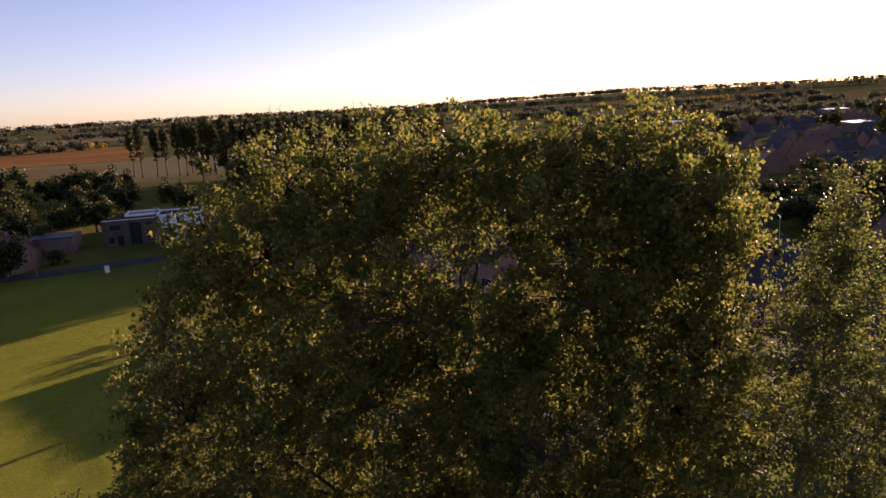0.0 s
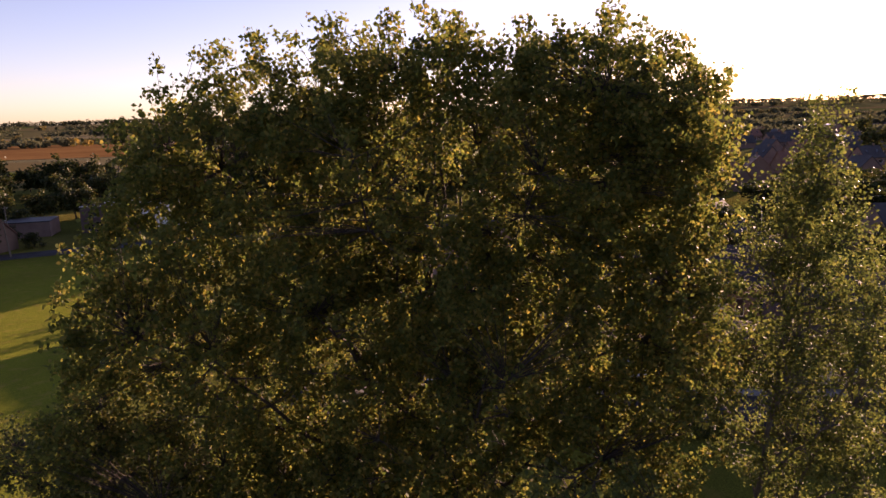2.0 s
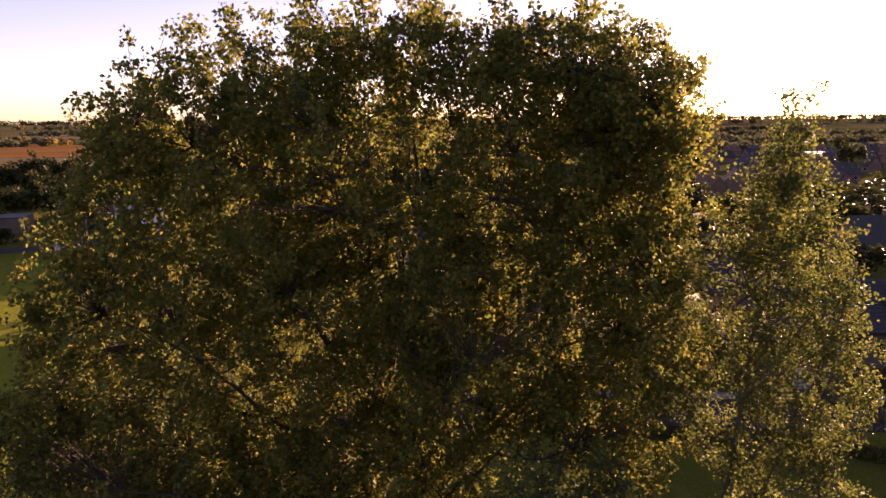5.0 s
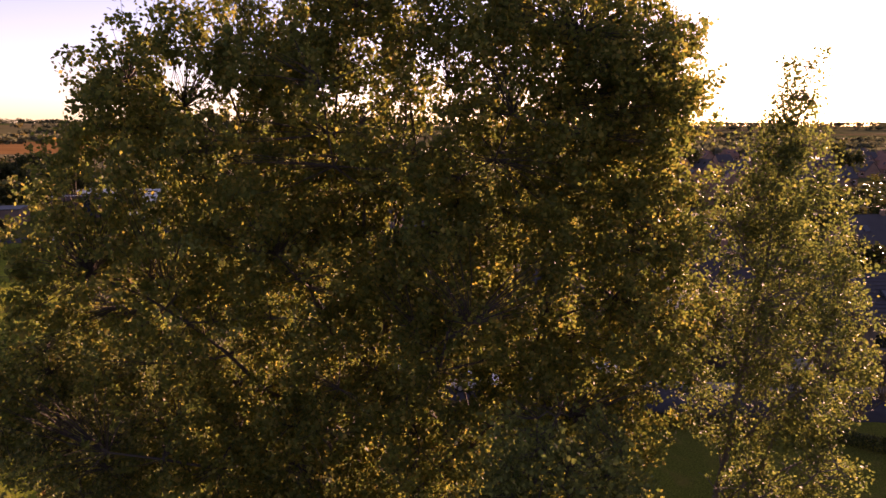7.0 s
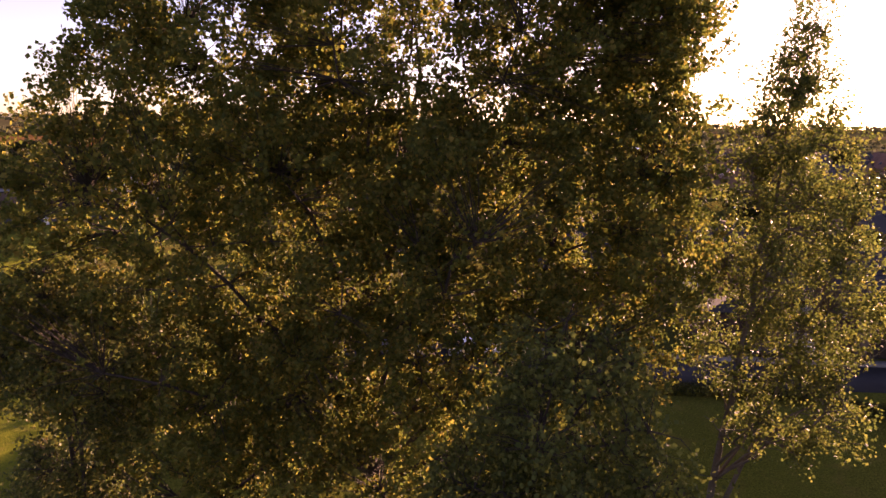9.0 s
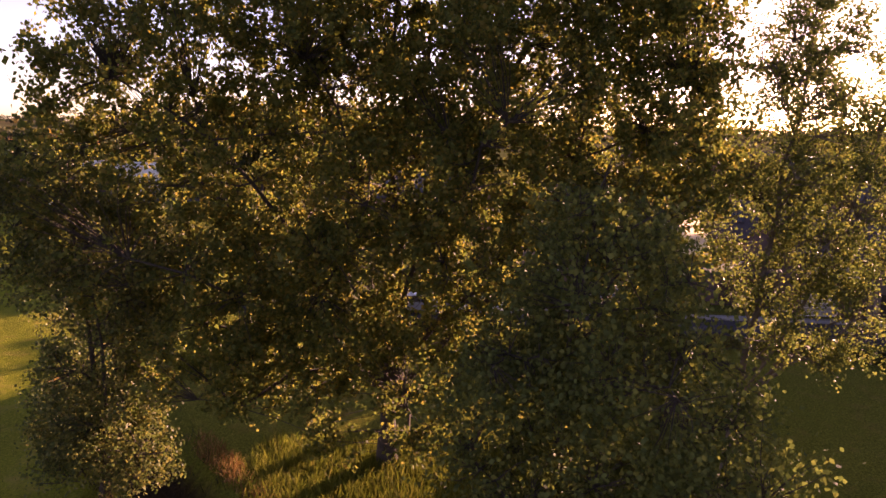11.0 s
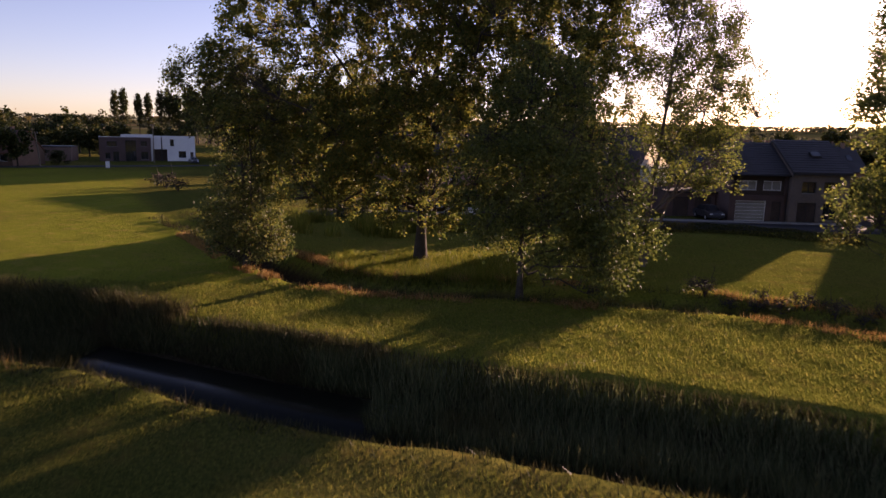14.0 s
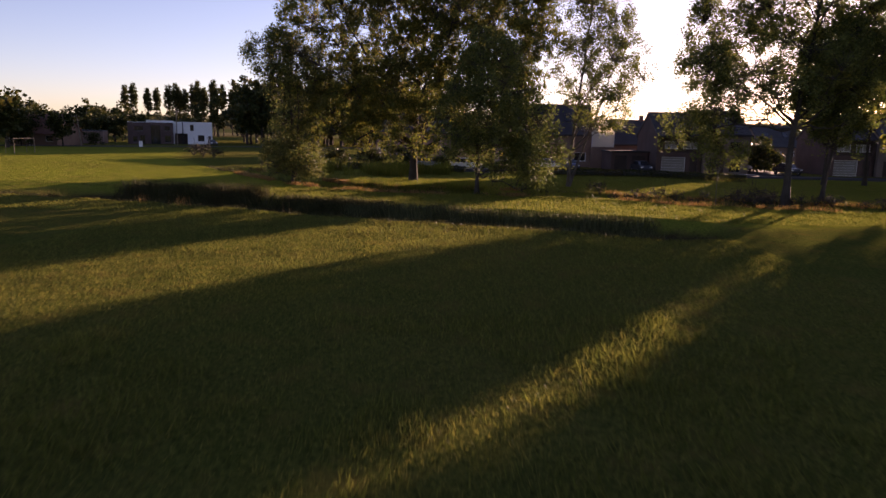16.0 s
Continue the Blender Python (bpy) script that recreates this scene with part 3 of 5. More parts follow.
make_tree("poplar_tree", "large spreading poplar with thinning yellow-green autumn leaves", "tree", (-2.5, 66.0),
                   [(8.0, -3, 20.2, 4.4, 4.0, 7.0), (10.2, -3, 20.6, 2.6, 3, 4.4), (7, -2, 16, 5.6, 5, 6.5), (3.5, -3, 19, 5.2, 6.3, 7.4), (-0.5, -4, 19, 5, 6, 6.4), (-4.4, -4.4, 19.2, 3.9, 5.0, 6.0), (-6.3, -5.2, 17.0, 2.8, 3.0, 4.4), (-8.3, -4.2, 18.2, 2.7, 3.4, 3.4), (-6.6, -4.2, 21.4, 2.9, 3.4, 2.5), (-2.6, -3, 16.5, 3.2, 4, 4.4), (-1.4, -3.4, 21.8, 3.8, 4, 3.6), (3.4, -3.5, 22.2, 8.8, 4.5, 4.0), (-8.3, -5, 12.6, 4.0, 4.6, 5.0), (0, -1, 12, 8.5, 6, 5), (6, -2, 10.5, 5.5, 5, 4.5), (-3.5, -1.5, 7.6, 6.0, 4.5, 3.6), (9.0, -2.5, 14.5, 4.4, 5, 6.2), (-6.6, -3, 8.6, 4.2, 4, 4.6), (-7.2, -2.6, 9.2, 4.4, 4, 5.0), (-3.0, -1.6, 9.0, 5.0, 4, 4.6), (-2.4, -2.5, 6.2, 3.4, 3, 2.7), (2.5, -3, 14, 6, 4.5, 5), (2.4, -3.4, 23.6, 4.6, 3.5, 2.8), (7.2, -3.2, 23.4, 4.0, 3.5, 2.3), (4.4, -3.4, 23.8, 2.6, 3, 2.2), (-4.9, -3.5, 23.1, 3.0, 3.2, 2.4), (-2.0, -3.5, 23.7, 2.8, 3.2, 2.4), (-7.4, -3.6, 21.6, 2.0, 2.6, 2.1), (8.0, -3.2, 24.2, 2.6, 2.8, 2.3), (10.3, -3.2, 22.6, 2.0, 2.6, 2.3), (0.4, -3.4, 24.2, 2.6, 3, 2.4), (-10.5, -4, 12.2, 2.8, 3, 2.2), (-10.6, -4.2, 18.8, 1.7, 2, 1.5), (-9.8, -4, 15.4, 2.2, 3, 2.4),
                    (9.6, -3, 17.5, 3.0, 4.0, 4.6), (9.8, -3, 12.4, 2.6, 3.0, 4.4), (8.8, -3, 21.4, 3.0, 4.0, 3.4), (6.4, -3.2, 22.6, 3.0, 3.6, 3.0), (1.6, -4.6, 17, 3.4, 2.4, 4.5), (0.8, -4.6, 12.6, 3.4, 2.4, 4.0), (10.0, -3.4, 9.6, 2.2, 2.6, 3.2), (5.5, -4, 15.5, 4.0, 3.0, 4.5), (6.2, -2.8, 4.9, 3.0, 2.4, 2.3), (9.2, -2.5, 6.6, 2.4, 2.4, 2.4), (11.2, -3, 18.6, 1.9, 2.4, 3.4), (11.0, -3, 14.5, 1.8, 2.4, 3.0), (-5.6, -3.6, 6.4, 2.8, 2.4, 2.8), (-2.5, -4, 6.2, 2.6, 2.2, 2.8), (0.8, -3.8, 6.5, 2.8, 2.4, 2.8), (3.8, -3.2, 7.2, 2.8, 2.6, 2.8), (-1, -4, 9.6, 4.6, 2.6, 2.8), (-3.5, -3.4, 4.9, 2.8, 2.0, 1.8), (-1.2, -4.8, 4.3, 1.7, 1.2, 1.5), (1.2, -4.9, 4.1, 1.3, 1.1, 1.4), (0.6, -3, 5.2, 2.4, 2, 1.8)],
                   (1.5, -1.5, 22), 0.34, 11200, 26, 0.17, 0.155, 21, LEAF_A, BARK, limbs=26, rise=1.05, lump=0.95, inner=0.3, share=6, twig_step=2,
                   forks=[([(0.3, -0.2, 9.2), (-1.5, -0.7, 13), (-3.2, -1.2, 17), (-4.6, -2.2, 21.5)], 0.17), ([(0.4, -0.3, 10), (2.6, -1.2, 14), (5.8, -2.2, 18.2), (8.6, -3, 22.5)], 0.16), ([(0.4, -0.3, 11.2), (0.2, -1.6, 15), (-0.6, -3, 19), (-0.4, -3.6, 23)], 0.13), ([(0.1, -0.1, 7), (-3, -1, 9.4), (-6, -2.6, 11.6), (-8.4, -4, 14.5)], 0.12)])
make_tree("alder_tree", "broad green alder with low drooping branches at the ditch", "tree", (3.2, 55.9),
                   [(0.8, 0, 8.4, 3.5, 4.2, 4.0), (0.7, 0, 11.2, 2.7, 2.8, 2.6), (3.4, -0.6, 6.2, 3.2, 3.6, 2.8), (-1.0, -0.3, 6.8, 2.9, 3.4, 2.7), (4.4, 0, 3.7, 2.9, 2.6, 1.9), (1.6, -0.6, 4.4, 2.7, 2.4, 1.9), (-1.2, -0.3, 4.5, 1.6, 1.8, 1.3), (4.2, -0.5, 1.9, 1.2, 1.2, 1.0)],
                   (0.4, 0.1, 13.0), 0.17, 1800, 27, 0.15, 0.24, 5, LEAF_B, BARK, limbs=24, rise=0.4, hang=1.2, inner=0.35, share=6)
make_tree("birch_tree", "slender leaning birch with sparse yellow-green leaves", "tree", (12.4, 66.0),
                   [(1.6, -1.4, 21.8, 0.9, 0.9, 2.4), (1.6, -1.4, 19.6, 1.5, 1.5, 2.8), (1.7, -1.4, 17.6, 2.0, 2.0, 3.2), (1.8, -1.2, 13.6, 2.6, 2.6, 4.2), (4.2, 0, 11.2, 2.9, 2.8, 3.8), (3.6, 0, 14.4, 2.2, 2.4, 3.2), (-0.4, -0.8, 15.4, 1.8, 2.0, 3.8), (0.4, -1, 18.6, 1.5, 1.6, 2.8), (0.4, 0, 11, 2.3, 3, 3.8), (2.6, -1.6, 7.4, 3.4, 2.8, 2.0)],
                   (1.5, -1.2, 20.9), 0.17, 1750, 23, 0.14, 0.19, 33, LEAF_C, BARK_PALE, limbs=18, rise=1.3, stems=2, lump=0.75, inner=0.3, share=4)
make_tree("poplar_tree", "tall poplar with airy backlit foliage beside the ditch", "tree", (26.1, 51.6),
                   [(0, 0, 15, 4.8, 4.4, 8), (-3.6, 0, 11, 3.4, 3, 4.6), (-4.2, 0.4, 14, 2.9, 3, 5.0), (3.2, 0.5, 16, 3.4, 3.6, 6), (1, 0, 9.4, 4.4, 4.2, 3.0), (-5.2, 0.6, 7.6, 2.4, 2.4, 2.4), (-6.4, 0.4, 12.6, 2.1, 2.6, 4.4), (3.6, 0.4, 11, 3.0, 3.0, 4.4), (5.2, 0.5, 16, 2.8, 3, 6), (-6.8, 0.4, 9.2, 1.9, 2.2, 3.2), (-6.8, 0.5, 5.8, 1.6, 1.8, 1.7), (-6.0, 0.5, 16, 2.0, 2.4, 4), (-8.4, -0.8, 5.7, 1.3, 1.5, 1.6)],
                   (0.4, 0, 19.5), 0.26, 3400, 29, 0.15, 0.19, 44, LEAF_C, BARK, limbs=18, rise=1.2, low=0.3, share=6, inner=0.35)
make_tree("poplar_tree", "young poplar with dense backlit foliage beside the ditch", "tree", (29.8, 53.4),
                   [(0.8, 0, 9.4, 3.4, 3.2, 4.6), (0.2, 0, 6, 2.0, 2.2, 2.2), (3.5, 0, 13, 3.4, 3, 4.6), (-1.2, 0, 11.5, 2.8, 2.6, 4.2)],
                   (1.2, 0, 14), 0.16, 1500, 25, 0.15, 0.2, 45, LEAF_C, BARK, limbs=12, rise=0.9, low=0.22)
# added trees, hidden behind the poplars, whose high crowns shade the near meadow
shade_tree = make_tree("shade_tree", "unseen tall-stemmed tree with a dense crown, added to shade the meadow", "tree", (42.2, 76),
                        [(0, 0, 9.6, 4.2, 4.0, 3.4), (0.6, 0, 11.6, 3, 3, 2.4)], (0.2, 0, 12.5), 0.2, 520, 18, 0.3, 0.34, 49, LEAF_B, BARK, limbs=10, rise=0.5, twig_step=3, low=0.45, group="street trees")
copy_thing(shade_tree, pose(46.6, 75.8, 0, 0, 0, 120))
copy_thing(shade_tree, pose(56.6, 75.2, 0, 0, 0, 220))
copy_thing(shade_tree, pose(63.5, 74.8, 0, 0, 0, 300))
# row right of the view, added to cast shade over the near meadow
shade_poplar = make_tree("poplar_tree", "tall poplar mostly out of view, added to shade the meadow", "tree", (38.8, 50.5),
                   [(0, 0, 14, 5.5, 5, 8.5), (-1, 0, 8, 5.5, 5, 5.5), (3, 0, 11, 4.6, 4, 6)],
                   (0.4, 0, 19.5), 0.32, 1100, 16, 0.4, 0.4, 46, LEAF_A, BARK, limbs=12, rise=1.0, twig_step=4, group="poplars along the ditch")
for x, y, s in ((46.5, 49.5, 1.0), (54, 48, 1.05), (61.5, 47, 1.0), (70, 45, 0.95)):
    c = copy_thing(shade_poplar, pose(x, y, -0.1, 0, 0, x * 7))
    c.scale = (s, s, s)
willow = make_tree("willow_tree", "bushy willow with yellowing leaves on the ditch bank", "tree", (-13.2, 62.6),
                   [(0, 0, 2.6, 2.3, 2.2, 2.5), (-0.6, 0, 4.6, 2.2, 2.1, 2.4), (1.0, 0.3, 1.8, 1.8, 1.8, 1.7), (0.8, -0.4, 9.2, 3.2, 3.2, 3.6), (-1.0, -1.8, 11.2, 2.6, 2.6, 2.3), (-1.4, 0.5, 3, 1.7, 1.7, 2.5)],
                   (0.5, -0.4, 11), 0.16, 1500, 26, 0.14, 0.22, 51, LEAF_S, BARK, limbs=16, rise=0.9, stems=3, lump=0.85)
make_tree("birch_sapling", "young birch sapling with yellowing leaves beside the ditch", "tree", (21.3, 52.6),
          [(-0.7, 0, 4.4, 0.6, 0.7, 1.1), (1.1, 0, 4.4, 0.9, 0.9, 1.2), (0.2, 0, 5.6, 0.5, 0.5, 0.7)], (0.1, 0, 5.8), 0.03, 90, 22, 0.15, 0.24, 58, LEAF_C, BARK_PALE, limbs=7, rise=0.9, lump=0.6)

# ---- grass, reeds and weeds ----
WEED = leaf_mat("weed_blade", [(0.0, (0.06, 0.08, 0.012)), (0.6, (0.12, 0.13, 0.02)), (1.0, (0.2, 0.17, 0.04))], thin=0.5, warm_at=0.75, spec=0.03)
def blades(name, label, category, xy, hgt, width, mat, seed, lean=0.35):
    """Uncounted upright blades: narrow bent triangles rooted in the ground."""
    r = np.random.RandomState(seed)
    n = len(xy)
    z = height(xy[:, 0], xy[:, 1]) - 0.03
    h = hgt * r.uniform(0.55, 1.2, n)
    a = r.uniform(0, 6.28, n)
    s = np.stack([np.cos(a), np.sin(a), np.zeros(n)], 1) * (width * r.uniform(0.6, 1.3, n))[:, None]
    b = np.c_[xy, z]
    bend = np.c_[r.normal(size=(n, 2)) * lean, np.ones(n)] * h[:, None]
    v = np.stack([b - s, b + s, b + bend], 1).reshape(-1, 3)
    f = np.arange(n * 3).reshape(-1, 3)
    return tagged(new(name, mesh_np(name, v, f, mat)), label, category, kind="stuff")


def scatter(n, x0, x1, y0, y1, seed, keep=None, clump=0.0):
    r = np.random.RandomState(seed)
    p = np.c_[r.uniform(x0, x1, n), r.uniform(y0, y1, n)]
    if clump:
        p = p[r.randint(n // 14, size=n)] + r.normal(size=(n, 2)) * clump
    return p if keep is None else p[keep(p[:, 0], p[:, 1])]


def d_ditch(x, y):
    return poly_dist(x, y, DITCH)[0]


def d_chan(x, y):
    return poly_dist(x, y, CHANNEL)[0]


def open_water(x, y):
    """The pool, where nothing grows."""
    return (d_ditch(x, y) < 1.75) & (x > -16) & (x < -3.2)


dry_land = lambda x, y: (d_ditch(x, y) > 4.2) & (d_chan(x, y) > 1.8)
blades("grass", "short mown meadow grass, green and straw", "grass", scatter(230000, -17, 15, 3, 42, 1, dry_land), 0.13, 0.012, BLADE, 2, 0.6)
blades("grass", "meadow grass on the tongue of land", "grass", scatter(110000, -30, 34, 40, 58, 3, dry_land), 0.15, 0.02, BLADE, 4, 0.5)
blades("grass", "uneven lawn grass behind the ditch", "grass", scatter(50000, -22, 36, 56, 84, 5, dry_land), 0.12, 0.026, BLADE, 6, 0.5)
def north_of_ditch(x, y):
    return y - np.interp(x, [p[0] for p in DITCH], [p[1] for p in DITCH])


blades("tall_grass", "longer tufts of meadow grass gone to seed", "grass", scatter(26000, -8, 10, 3, 19, 33, lambda x, y: wobble(x, y, 0.45, 34) > -0.1, 0.22), 0.3, 0.012, BLADE, 34, 0.4)
blades("reeds", "tall green-brown reeds filling the ditch", "reeds", scatter(40000, -6, 13, 36, 48, 7, lambda x, y: (north_of_ditch(x, y) > -0.9) & (d_ditch(x, y) < 3.0) & ~open_water(x, y), 0.35), 0.8, 0.017, REED, 8, 0.26)
blades("sedge", "dark sedge and rank grass filling the ditch", "reeds", scatter(50000, -9, 13, 36, 48, 27, lambda x, y: (north_of_ditch(x, y) > -1.6) & (d_ditch(x, y) < 3.6) & ~open_water(x, y), 0.35), 0.45, 0.02, SEDGE, 28, 0.4)
blades("reeds", "dark dense reeds around the pool", "reeds", scatter(60000, -25, -13, 42, 58, 9, lambda x, y: (north_of_ditch(x, y) > -2.0) & (d_ditch(x, y) < 4.4) & ~open_water(x, y), 0.6), 0.85, 0.022, SEDGE, 10, 0.4)
blades("sedge", "low dark sedge along the edge of the pool", "reeds", scatter(40000, -14, -3, 41, 50, 29, lambda x, y: (north_of_ditch(x, y) > -2.2) & (d_ditch(x, y) < 3.9) & ~open_water(x, y), 0.4), 0.45, 0.02, SEDGE, 30, 0.4)
blades("tall_grass", "rank grass and weeds along the winding ditch", "grass", scatter(60000, -30, 46, 44, 88, 11, lambda x, y: (d_chan(x, y) < 2.5) & (d_chan(x, y) > 0.6), 0.3), 0.42, 0.025, SEDGE, 12, 0.35)
blades("dry_grass", "reddish dry grass along the bank edge", "grass", scatter(110000, -22, 7, 44, 76, 13, lambda x, y: (np.abs(d_chan(x, y) - 2.55) < 0.6) & (wobble(x, y, 0.5, 21) > -0.25), 0.25), 0.34, 0.024, DRY, 14, 0.5)
blades("dry_grass", "orange-brown dry grass on the lip of the bank", "grass", scatter(60000, 14, 62, 42, 58, 43, lambda x, y: (np.abs(d_chan(x, y) - 2.3) < 0.6) & (wobble(x, y, 0.5, 41) > -0.35), 0.25), 0.36, 0.024, DRY, 44, 0.5)
blades("dry_grass", "tall pale dry stalks beside the pool", "grass", scatter(9000, -30, -8, 38, 47, 15, lambda x, y: (np.abs(d_ditch(x, y) - 4.6) < 0.7) & (wobble(x, y, 0.9, 22) > 0.2), 0.25), 0.8, 0.014, DRY, 16, 0.25)
blades("weeds", "rough weeds and grass tufts on the island", "grass", scatter(16000, -8, 4, 59.5, 68, 17, lambda x, y: d_chan(x, y) > 1.5, 0.35), 0.5, 0.025, WEED, 18, 0.4)
blades("weeds", "tall green weeds and reeds beyond the winding ditch", "weeds", scatter(9000, -16, 1, 76, 86, 37, lambda x, y: (d_chan(x, y) > 1.2) & (wobble(x, y, 0.5, 38) > 0.0), 0.3), 1.5, 0.03, WEED, 38, 0.22)
blades("tall_grass", "dark rank grass along the near edge of the ditch", "grass", scatter(40000, -40, 14, 32, 56, 19, lambda x, y: (north_of_ditch(x, y) < -1.0) & (np.abs(d_ditch(x, y) - 3.4) < 1.4), 0.3), 0.28, 0.022, SEDGE, 20, 0.5)

# ---- woods, rows of trees and shrubs further off ----
def copies(proto, places, rng):
    for x, y, s, z in places:
        m = pose(x, y, float(height(x, y)) - 0.1, 0, 0, rng.uniform(0, 360))
        c = copy_thing(proto, m)
        c.scale = (s, s, z)


rng = np.random.RandomState(77)
wood = make_tree("broadleaf_tree", "dense dark broadleaf tree in a far wood", "tree", (-120, 330),
                 [(0, 0, 11, 4.6, 4.6, 7.5), (1.5, 0, 15, 3.4, 3.4, 4.2), (-2, 1, 8, 3.8, 3.8, 4.5)], (0.3, 0, 16), 0.3, 170, 12, 0.8, 0.6, 61, LEAF_W, BARK, limbs=5, twig_step=9, group="trees of the wood", rise=0.8, sides=6)
copies(wood, [(-58 + 3.1 * (i % 13) + rng.uniform(-1.5, 1.5), 197 + 13 * (i // 13) + 0.5 * (i % 13) + rng.uniform(-4, 4), rng.uniform(1.0, 1.25), rng.uniform(0.95, 1.12)) for i in range(39)], rng)
copies(wood, [(-112 + 8.5 * i + rng.uniform(-3, 3), 330 + 14 * (i % 2) + rng.uniform(-5, 5), rng.uniform(1.2, 1.5), rng.uniform(1.2, 1.5)) for i in range(12)], rng)
poplar = make_tree("row_poplar", "tall bare-stemmed poplar in a far row", "tree", (-172, 372),
                   [(0, 0, 16.8, 2.1, 2.1, 10.2), (0, 0, 20, 2.0, 2.0, 6.5)], (0.2, 0, 25.5), 0.28, 320, 11, 0.6, 0.34, 62, LEAF_W, BARK, limbs=8, twig_step=9, lump=0.6, share=2, inner=0.15, group="far row of poplars", rise=1.5, sides=6)
copies(poplar, [(-166 + 5.6 * i + rng.uniform(-1.5, 1.5), 372 - 0.9 * i + rng.uniform(-4, 4), rng.uniform(0.9, 1.15), rng.uniform(0.92, 1.12)) for i in range(26)] + [(-148 + 7 * i + rng.uniform(-2, 2), 386 + rng.uniform(-4, 4), rng.uniform(1.0, 1.3), rng.uniform(0.9, 1.08)) for i in range(18)], rng)
bush = make_tree("hawthorn_shrub", "dark rounded shrub beside the lane", "shrub", (-92, 150),
                 [(0, 0, 2.6, 2.6, 2.6, 2.4), (0.8, 0, 3.8, 1.8, 1.8, 1.8)], (0.1, 0, 4.2), 0.12, 110, 13, 0.42, 0.34, 63, LEAF_W, BARK, limbs=5, twig_step=6, group="shrubs along the lane", rise=0.9, sides=5, stems=2)
copies(wood, [(-66 + 3.4 * i + rng.uniform(-1.5, 1.5), 232 + 9 * (i % 2) + rng.uniform(-4, 4), rng.uniform(0.9, 1.15), rng.uniform(0.9, 1.15)) for i in range(9)], rng)
copies(wood, [(-24 + 1.9 * i + rng.uniform(-1.5, 1.5), 206 + 10 * (i % 2) + rng.uniform(-4, 4), rng.uniform(1.0, 1.2), rng.uniform(1.0, 1.15)) for i in range(15)], rng)
gr = np.random.RandomState(5)
copies(bush, [(x, y, gr.uniform(1.0, 1.7), gr.uniform(0.9, 1.5)) for x, y in zip(gr.uniform(-150, -92, 26), gr.uniform(158, 186, 26)) if not (-108 < x < -92 and y > 158 and y < 174)], rng)
copies(bush, [(-100, 146, 1.3, 1.2), (-107, 143, 1.1, 1.1), (-116, 146, 1.5, 1.4), (-126, 140, 1.2, 1.2), (-96, 158, 1.4, 1.5), (-135, 150, 1.7, 1.6), (-112, 156, 1.5, 1.6), (-122, 160, 1.6, 1.7), (-27, 138, 0.9, 0.8), (-104, 176, 1.3, 1.1), (-112, 182, 1.5, 1.3), (-92, 170, 0.9, 0.7), (-84, 166, 0.8, 0.6), (-121, 176, 1.6, 1.5), (-14, 95, 1.0, 0.5), (-9.5, 93.6, 0.9, 0.5), (-5, 94, 1.0, 0.55), (0.5, 94, 0.9, 0.5), (44.6, 99, 0.9, 0.8), (47.5, 101, 1.0, 0.85), (45.5, 104, 1.1, 0.9)], rng)
garden = make_tree("garden_tree", "round leafy garden tree among the houses", "tree", (-118, 205),
                   [(0, 0, 6.5, 3.6, 3.6, 4), (0.8, 0, 8.5, 2.6, 2.6, 2.6)], (0.2, 0, 8.5), 0.2, 130, 11, 0.72, 0.48, 64, LEAF_W, BARK, limbs=5, twig_step=8, group="garden trees", rise=0.9, sides=6)
copies(garden, [(-161, 262, 1.7, 1.55), (-168, 268, 1.5, 1.3), (-155, 258, 1.4, 1.2), (-112, 196, 1.2, 0.9), (-104, 200, 1.1, 0.8), (-121, 205, 1.3, 1.0), (-131, 196, 1.2, 1.0), (-141, 203, 1.3, 1.0), (-134, 215, 1.4, 1.1), (-137, 268, 1.2, 1.1), (-143, 262, 1.1, 1.0), (-119, 262, 0.9, 0.9), (-128, 190, 1.0, 0.9), (-108, 188, 0.9, 0.8), (-98, 205, 1.0, 0.9), (-150, 210, 1.2, 1.0), (-100, 150, 1.35, 1.35), (-93, 147, 1.0, 1.1), (-84, 152, 0.9, 0.85), (-150, 268, 1.2, 1.0), (-128, 276, 1.1, 1.05), (-88, 139, 1.45, 1.15), (-95, 136, 1.3, 1.1), (-132, 258, 1.5, 1.35), (-126, 262, 1.3, 1.3), (-122, 240, 1.2, 1.0), (-112, 226, 1.1, 1.0), (-138, 232, 1.3, 1.1), (-104, 232, 1.2, 1.0), (-92, 238, 1.1, 1.0), (-116, 250, 1.2, 1.0), (-145, 244, 1.3, 1.1), (-100, 214, 1.0, 0.8), (-82, 222, 1.0, 0.9)], rng)


bramble = make_tree("bramble_bush", "low reddish bramble bush on the ditch bank", "shrub", (24.6, 53.0),
                    [(0, 0, 0.45, 0.9, 0.7, 0.55), (0.5, 0.1, 0.35, 0.7, 0.6, 0.4)], (0.05, 0, 0.9), 0.03, 130, 16, 0.11, 0.12, 66, LEAF_W, BARK, limbs=5, group="brambles on the bank", rise=0.9, sides=5, stems=2, lump=0.35)
br = np.random.RandomState(8)
copies(bramble, [(x, float(np.interp(x, [p[0] for p in CHANNEL], [p[1] for p in CHANNEL])) + br.uniform(0.9, 2.3), br.uniform(0.6, 1.3), br.uniform(0.6, 1.1)) for x in np.linspace(13.5, 40, 26)], rng)
